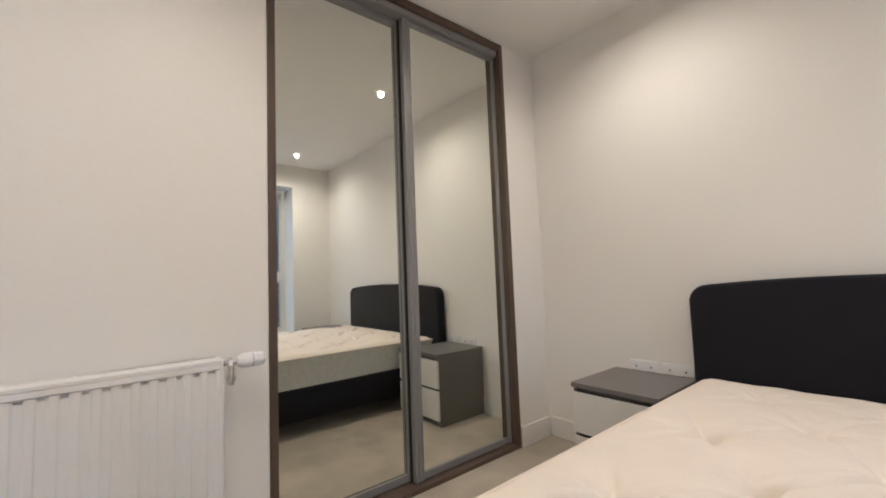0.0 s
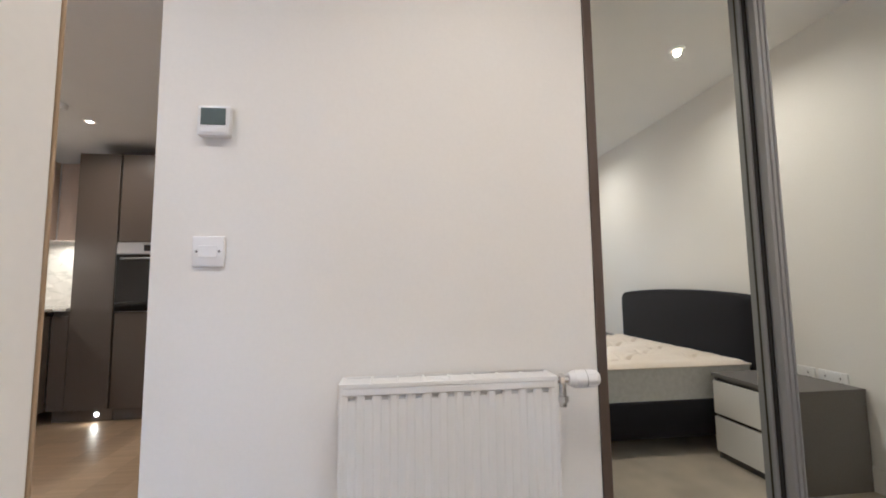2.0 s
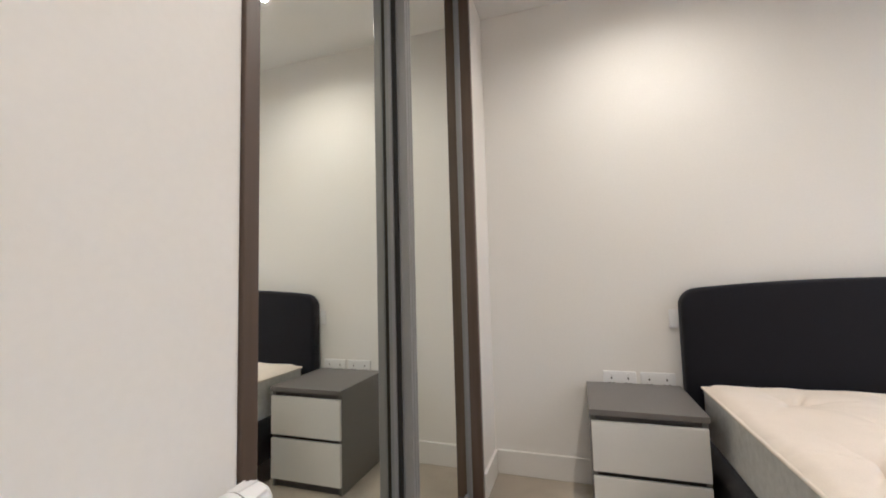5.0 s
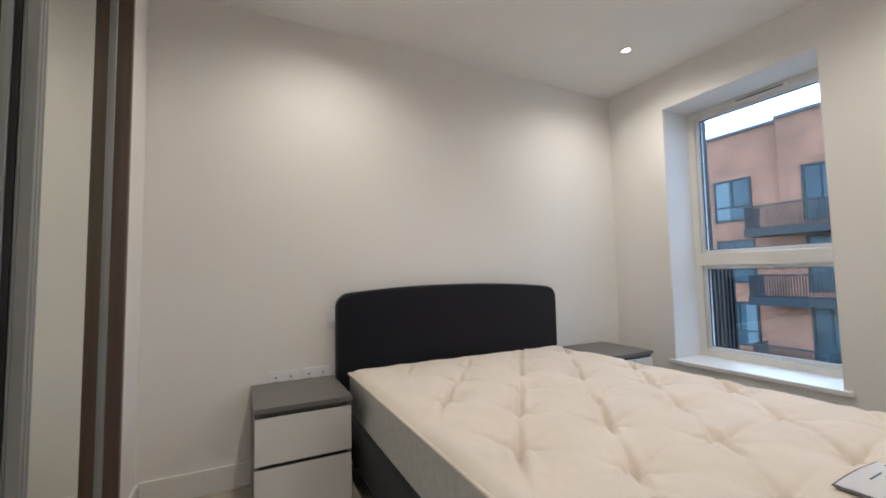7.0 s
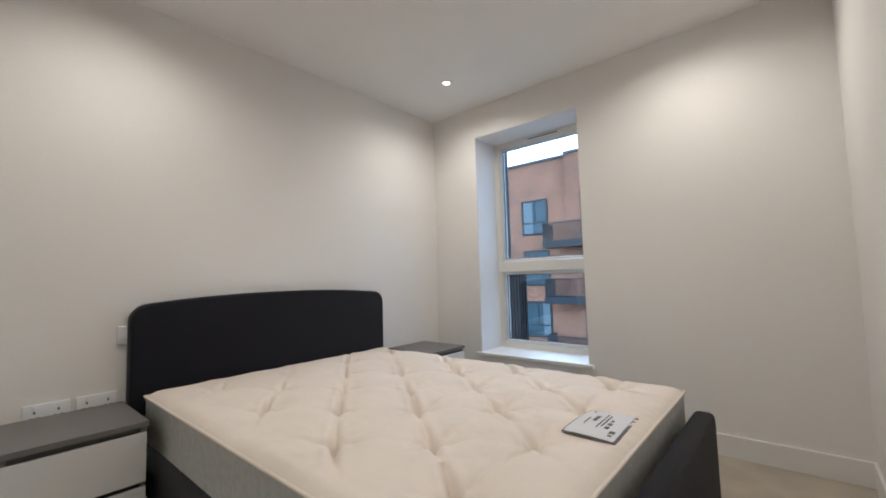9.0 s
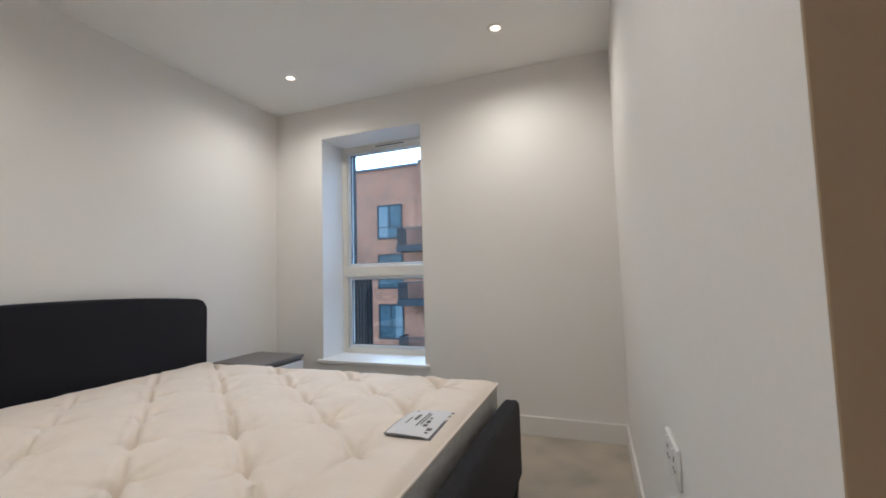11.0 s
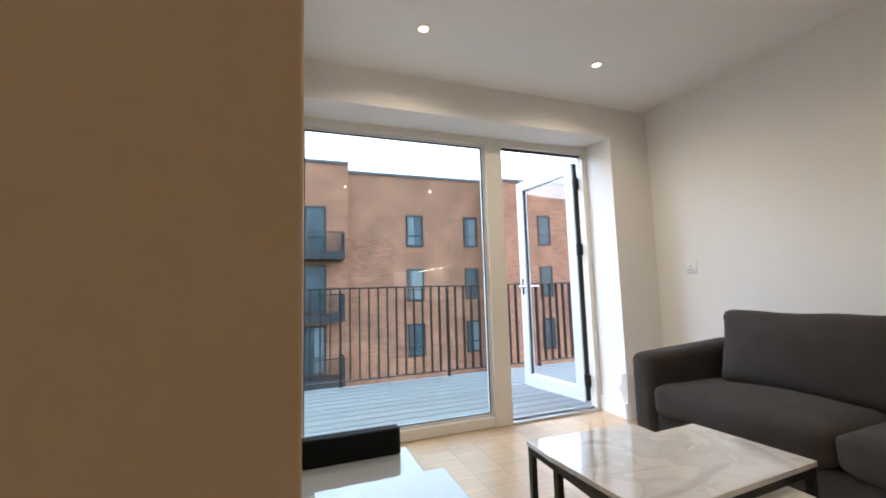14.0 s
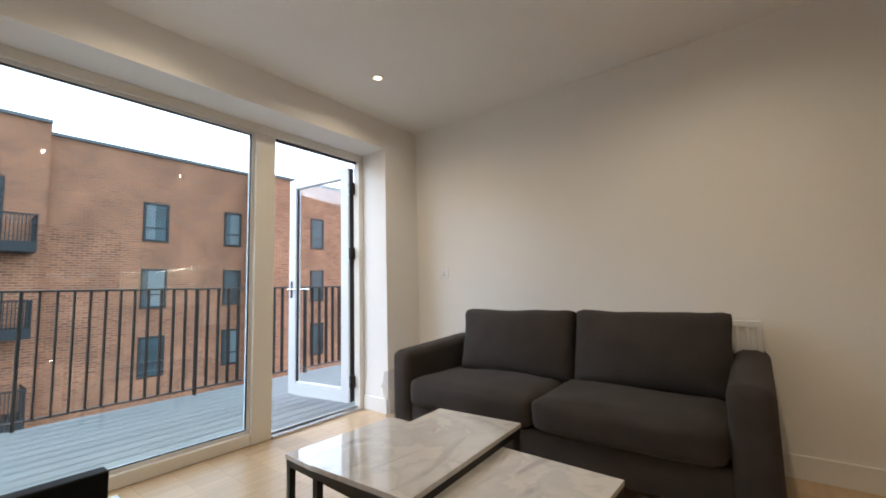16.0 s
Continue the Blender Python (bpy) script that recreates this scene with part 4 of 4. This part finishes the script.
# ---- kitchen ----
XC = -3.72
KT = 2.12
def tall_unit(y0, y1, name, label, oven=False):
    u = thing(name, pose(XC, y0, 0), label, "kitchen unit", "tall kitchen units")
    w = y1 - y0
    part("carcass", boxes((-0.6, 0.002, 0.10, -0.022, w - 0.002, KT)), KITCHEN_TAUPE, u)
    part("plinth", boxes((-0.5, 0.0, 0.0, -0.06, w, 0.099)), KITCHEN_TAUPE, u)
    if oven:
        part("door", rounded(boxes((-0.02, 0.004, 0.103, 0, w - 0.003, 0.84)), 0.002), KITCHEN_TAUPE, u)
        part("door", rounded(boxes((-0.02, 0.004, 1.40, 0, w - 0.003, KT - 0.003)), 0.002), KITCHEN_TAUPE, u)
    else:
        part("door", rounded(boxes((-0.02, 0.003, 0.103, 0, w - 0.003, KT - 0.003)), 0.002), KITCHEN_TAUPE, u, "tall taupe door")
    return u


tall_unit(-2.53, -2.22, "tall_pull_out_unit", "tall narrow taupe kitchen unit with a flat door")
tall_unit(-2.21, -1.61, "oven_housing", "tall taupe kitchen housing holding an oven", True)
tall_unit(-1.60, -1.00, "larder_unit", "tall taupe kitchen larder with a flat door")
ov = thing("oven", pose(XC, -2.207, 0.848), "built-in black glass oven with a steel control panel", "oven")
part("oven_door", rounded(boxes((-0.02, 0.003, 0.0, 0.018, 0.591, 0.44)), 0.003), OVEN_GLASS, ov, "black glass oven door")
part("control_panel", rounded(boxes((-0.02, 0.003, 0.45, 0.018, 0.591, 0.545)), 0.003), STEEL, ov, "brushed steel control panel")
part("clock_window", boxes((0.0185, 0.2, 0.475, 0.0195, 0.40, 0.525)), OVEN_GLASS, ov)
grip = bmesh.new()
rod(grip, (0.045, 0.05, 0.415), (0.045, 0.545, 0.415), 0.009)
for y in (0.08, 0.515):
    rod(grip, (0.018, y, 0.415), (0.045, y, 0.415), 0.007)
part("handle", grip, STEEL, ov, "steel bar handle", True)
part("bottom_trim", boxes((-0.02, 0.003, -0.004, 0.019, 0.591, -0.0005)), STEEL, ov)


def base_unit(x0, y0, x1, y1, along):
    """A base cabinet; along: the axis of its front."""
    u = thing("base_unit", pose(x0, y0, 0), "dark taupe handleless kitchen base unit under the worktop", "kitchen unit", "kitchen base units")
    w, d = x1 - x0, y1 - y0
    part("carcass", boxes((0, 0, 0.10, w - (0.02 if along == "y" else 0), d - (0.02 if along == "x" else 0), 0.855)), KITCHEN_TAUPE, u)
    part("plinth", boxes((0, 0, 0, w - (0.07 if along == "y" else 0), d - (0.07 if along == "x" else 0), 0.099)), KITCHEN_TAUPE, u)
    f = (w - 0.0195, 0.003, 0.103, w, d - 0.003, 0.82) if along == "y" else (0.003, d - 0.0195, 0.103, w - 0.003, d, 0.82)
    part("door", rounded(boxes(f), 0.002), KITCHEN_TAUPE, u, "flat taupe door")
    return u


base_unit(XK + 0.02, YS + 0.601, XC, -2.532, "y")
for i in range(3):
    base_unit(XC + 0.002 + i * 0.505, YS + 0.01, XC + (i + 1) * 0.505, YS + 0.60, "x")
wt = thing("worktop", pose(0, 0, 0.856), "pale stone worktop turning the kitchen corner", "worktop")
part("slab", rounded(boxes((XK + 0.001, YS + 0.001, 0.0, XC + 0.02, -2.54, 0.022)), 0.002), SPLASH, wt)
part("slab", rounded(boxes((XC + 0.021, YS + 0.001, 0.0, -2.18, YS + 0.62, 0.022)), 0.002), SPLASH, wt)
sp = thing("splashback", pose(0, 0, 0.879), "white marble splashback lit by a strip under the wall units", "splashback")
part("panel", boxes((XK + 0.0005, YS + 0.012, 0, XK + 0.012, -2.54, 0.564)), SPLASH, sp)
part("panel", boxes((XK + 0.013, YS + 0.0005, 0, -2.18, YS + 0.011, 0.564)), SPLASH, sp)


def wall_unit(x0, y0, x1, y1, along):
    u = thing("wall_unit", pose(x0, y0, 1.445), "pale taupe handleless kitchen wall unit", "kitchen unit", "kitchen wall units")
    w, d, h = x1 - x0, y1 - y0, KT - 1.445
    part("carcass", boxes((0, 0, 0.004, w - (0.02 if along == "y" else 0), d - (0.02 if along == "x" else 0), h)), KITCHEN_PALE, u)
    f = (w - 0.0195, 0.002, 0.0, w, d - 0.002, h) if along == "y" else (0.002, d - 0.0195, 0.0, w - 0.002, d, h)
    part("door", rounded(boxes(f), 0.002), KITCHEN_PALE, u, "flat pale taupe door")
    return u


wall_unit(XK + 0.001, YS + 0.36, XK + 0.36, -2.54, "y")
for i in range(4):
    wall_unit(-4.035 + i * 0.465, YS + 0.001, -3.572 + i * 0.465, YS + 0.355, "x")
strip = thing("led_strip", pose(0, 0, 1.437), "warm white light strip under the wall units", "light strip")
part("diffuser", boxes((XK + 0.05, YS + 0.30, 0, XK + 0.065, -2.62, 0.006)), LED_GLOW, strip)
part("diffuser", boxes((-4.0, YS + 0.05, 0, -2.2, YS + 0.065, 0.006)), LED_GLOW, strip)
for at, sx, sy in ((pose(XK + 0.12, -2.85, 1.43), 0.05, 0.5), (pose(-3.2, YS + 0.12, 1.43), 1.6, 0.05)):
    l = new("strip_lamp", bpy.data.lights.new("strip_lamp", "AREA"))
    l.data.shape, l.data.size, l.data.size_y, l.data.energy, l.data.color = "RECTANGLE", sx, sy, STRIP * sx * sy / 0.08, (1.0, 0.80, 0.52)
    l.matrix_basis = at
for y in (-2.33, -1.75):
    p = thing("plinth_light", pose(XC - 0.0595, y, 0.05, 0, 90, 0), "tiny round light set in the kitchen plinth", "plinth light", "plinth lights")
    g = bmesh.new()
    rod(g, (0, 0, 0), (0, 0, 0.006), 0.016, 16)
    part("lens", g, LED_GLOW, p)
    l = new("plinth_lamp", bpy.data.lights.new("plinth_lamp", "SPOT"))
    l.data.energy, l.data.color, l.data.spot_size, l.data.spot_blend, l.data.shadow_soft_size = 0.2, (1.0, 0.80, 0.5), radians(165), 0.9, 0.015
    l.matrix_basis = look((XC - 0.04, y, 0.06), (XC + 0.6, y, -0.05))
alarm = thing("smoke_alarm", pose(-3.02, -2.18, KH), "round white smoke alarm on the ceiling", "smoke alarm")
g = bmesh.new()
rod(g, (0, 0, -0.035), (0, 0, -0.001), 0.045, 28, 0.055)
part("housing", g, WHITE_PLASTIC, alarm, "", True)

# ---- media unit beside the partition ----
GLOSS_GREY = material("pale_gloss_lacquer", (0.42, 0.45, 0.49), 0.16, coat=0.5, grain=0.01, scale=30)
TV_BLACK = material("black_plastic", (0.004, 0.004, 0.004), 0.6, specular=0.15)
mu = thing("media_unit", pose(-0.23, PY0 - 0.02, 0), "low pale grey gloss media cabinet against the partition", "cabinet")
part("carcass", rounded(boxes((0.0, -0.26, 0.05, 0.515, 0, 0.588)), 0.004), GLOSS_GREY, mu)
part("top", rounded(boxes((-0.003, -0.265, 0.589, 0.52, 0, 0.610)), 0.003), GLOSS_GREY, mu, "glossy pale top")
part("plinth", boxes((0.02, -0.24, 0, 0.50, -0.02, 0.049)), BLACK_STEEL, mu)
part("raised_top", rounded(boxes((0.0, -0.29, 0.611, 0.305, -0.02, 0.637)), 0.003), GLOSS_GREY, mu, "slightly raised gloss slab")
mb = thing("media_box", pose(0.25, PY0 - 0.024, 0.611), "flat black gloss box standing on the media cabinet", "box")
part("shell", rounded(boxes((0, -0.235, 0, 0.036, 0, 0.063)), 0.003), TV_BLACK, mb)


# ---- label on the mattress ----
LX, LY = 0.287, 0.373        # middle of the label
lb = thing("mattress_label", pose(LX, LY, 0.5345, 0, 0, 1), "white printed fabric label with a grey border on the mattress", "label")
GREY_PRINT = material("grey_label_border", (0.16, 0.16, 0.18), 0.8, grain=0.1, scale=200)
LABEL_WHITE = material("white_label_cloth", (0.74, 0.74, 0.76), 0.8, grain=0.03, scale=300)
def drape(x, y):
    """How far the cloth sinks with the quilting, evened out over a hand's width."""
    steps = [(i - 2) * 0.03 for i in range(5)]
    dips = [QUILT(LX + x + u - (BX0 + BX1) / 2, LY + y + w - (BY0 + BY1) / 2) - 0.252 for u in steps for w in steps]
    return 0.35 * sum(dips) / len(dips) + 0.65 * max(dips) + 0.002


def sheet(x0, y0, x1, y1, z):
    """A thin cloth that follows the soft top."""
    bm = bmesh.new()
    n = 10
    rows_v = []
    for j in range(n + 1):
        rows_v.append([])
        for i in range(n + 1):
            x, y = x0 + (x1 - x0) * i / n, y0 + (y1 - y0) * j / n
            rows_v[-1].append(bm.verts.new((x, y, z + drape(x, y))))
    for j in range(n):
        for i in range(n):
            bm.faces.new((rows_v[j][i], rows_v[j][i + 1], rows_v[j + 1][i + 1], rows_v[j + 1][i]))
    top = bmesh.ops.extrude_face_region(bm, geom=bm.faces[:])
    bmesh.ops.translate(bm, vec=(0, 0, 0.0012), verts=[v for v in top["geom"] if isinstance(v, bmesh.types.BMVert)])
    return bm
part("border", sheet(-0.126, -0.080, 0.126, 0.080, 0.0), GREY_PRINT, lb, "grey border", True)
part("cloth", sheet(-0.120, -0.072, 0.120, 0.075, 0.0022), LABEL_WHITE, lb, "white cloth", True)
for u0, u1, v0, v1 in ((0.52, 0.74, 0.31, 0.38), (0.32, 0.84, 0.48, 0.505), (0.38, 0.80, 0.55, 0.575), (0.34, 0.41, 0.63, 0.71), (0.46, 0.54, 0.63, 0.71), (0.60, 0.65, 0.64, 0.69),
                       (0.22, 0.30, 0.77, 0.87), (0.13, 0.17, 0.79, 0.86), (0.90, 0.93, 0.14, 0.19), (0.36, 0.62, 0.22, 0.24)):
    part("print_bar", sheet((u0 - 0.5) * 0.25, (0.5 - v1) * 0.16, (u1 - 0.5) * 0.25, (0.5 - v0) * 0.16, 0.0040), GREY_PRINT, lb)


# ---- planks and boards ----
floor_living = tagged(new("floor_living"), "pale oak plank floor", "floor", kind="structure")
PL, PW = 1.20, 0.185
plank = rounded(boxes((0.0003, 0.0003, -0.0135, PL - 0.0003, PW - 0.0003, 0.0)), 0.0005, 1)
first_plank = link("plank", plank, OAK)
oak_mesh = first_plank.data
bpy.data.objects.remove(first_plank)
def cut_plank(x0, x1, y0, y1):
    if x1 - x0 < 0.03 or y1 - y0 < 0.02:
        return
    if abs(x1 - x0 - PL) < 1e-4 and abs(y1 - y0 - PW) < 1e-4:
        o = new("plank", oak_mesh)
        o.parent = floor_living
    else:
        o = link("plank", rounded(boxes((0.0003, 0.0003, -0.0135, x1 - x0 - 0.0003, y1 - y0 - 0.0003, 0.0)), 0.0005, 1), OAK, floor_living)
    o.location = (x0, y0, 0)
yy = YS
row = 0
while yy < PY1 - 0.01:
    xx = XK - (0.37 + 0.43 * row) % PL
    while xx < XF0:
        y1 = min(yy + PW, PY1)
        x0, x1 = max(xx, XK), min(xx + PL, XF0)
        if yy < YD and y1 > YD:
            cut_plank(x0, x1, yy, YD)
            cut_plank(max(x0, PX), x1, YD, min(y1, PY0))
        elif yy >= YD:
            cut_plank(max(x0, PX), min(x1, XW), yy, min(y1, PY0))
        else:
            cut_plank(x0, x1, yy, y1)
        xx += PL
    yy += PW
    row += 1

BW_D = 0.142
first = None
for i in range(13):
    if first is None:
        bm = boxes((0.006, -6.3, -0.022, BW_D - 0.007, 0.65, 0.0))
        for k in range(5):
            box(bm, 0.014 + k * 0.026, -6.3, 0.0, 0.024 + k * 0.026, 0.65, 0.0016)
        first = link("deck_board", bm, DECK_BOARD, deck)
        o = first
    else:
        o = new("deck_board", first.data)
        o.parent = deck
    o.location = (XO + 0.03 + i * BW_D, 0, DZ)


# ---- cladding outside the bedroom window ----
clad = structure("window_cladding", boxes((XO, BW[1] - 0.03, BW[2] - 0.2, XO + 0.06, YN + 0.2, H + 0.15)), ANTHRACITE, "dark grey metal cladding beside the window", "cladding")
fin = thing("slatted_screen", pose(XO + 0.01, BW[1] - 0.032, BW[2] - 0.15), "dark grey slatted metal screen outside the lower window", "screen")
part("backing", boxes((0, 0.004, 0, 0.30, 0.012, 0.83)), ANTHRACITE, fin)
for i in range(6):
    part("slat", rounded(boxes((0.005 + i * 0.05, -0.014, 0.0, 0.033 + i * 0.05, 0.0035, 0.83)), 0.002, 1), ANTHRACITE, fin)

# ---- clear wrapping left on the sofa arm ----
FILM = material("clear_film", (0.85, 0.86, 0.88), 0.25)
FILM.node_tree.nodes["Principled BSDF"].inputs["Alpha"].default_value = 0.22
wrap = bmesh.new()
cols = []
for i in range(9):
    col = []
    for j in range(15):
        u, v = i / 8, j / 14
        q = Vector((u * 3, v * 4, 3.0))
        col.append(wrap.verts.new((0.03 + 0.035 * noise.noise(q) + 0.02 * math.sin(7 * v), -0.22 + 0.24 * u + 0.03 * noise.noise(q * 2), 0.46 - 0.43 * v)))
    cols.append(col)
for i in range(8):
    for j in range(14):
        wrap.faces.new((cols[i][j], cols[i + 1][j], cols[i + 1][j + 1], cols[i][j + 1]))
film = thing("plastic_wrap", pose(1.225, -2.42, 0.0), "crumpled clear plastic film hanging beside the sofa arm", "plastic film")
sheet_ob = part("film", wrap, FILM, film, "", True)
sheet_ob.modifiers.new("thickness", "SOLIDIFY").thickness = 0.0008
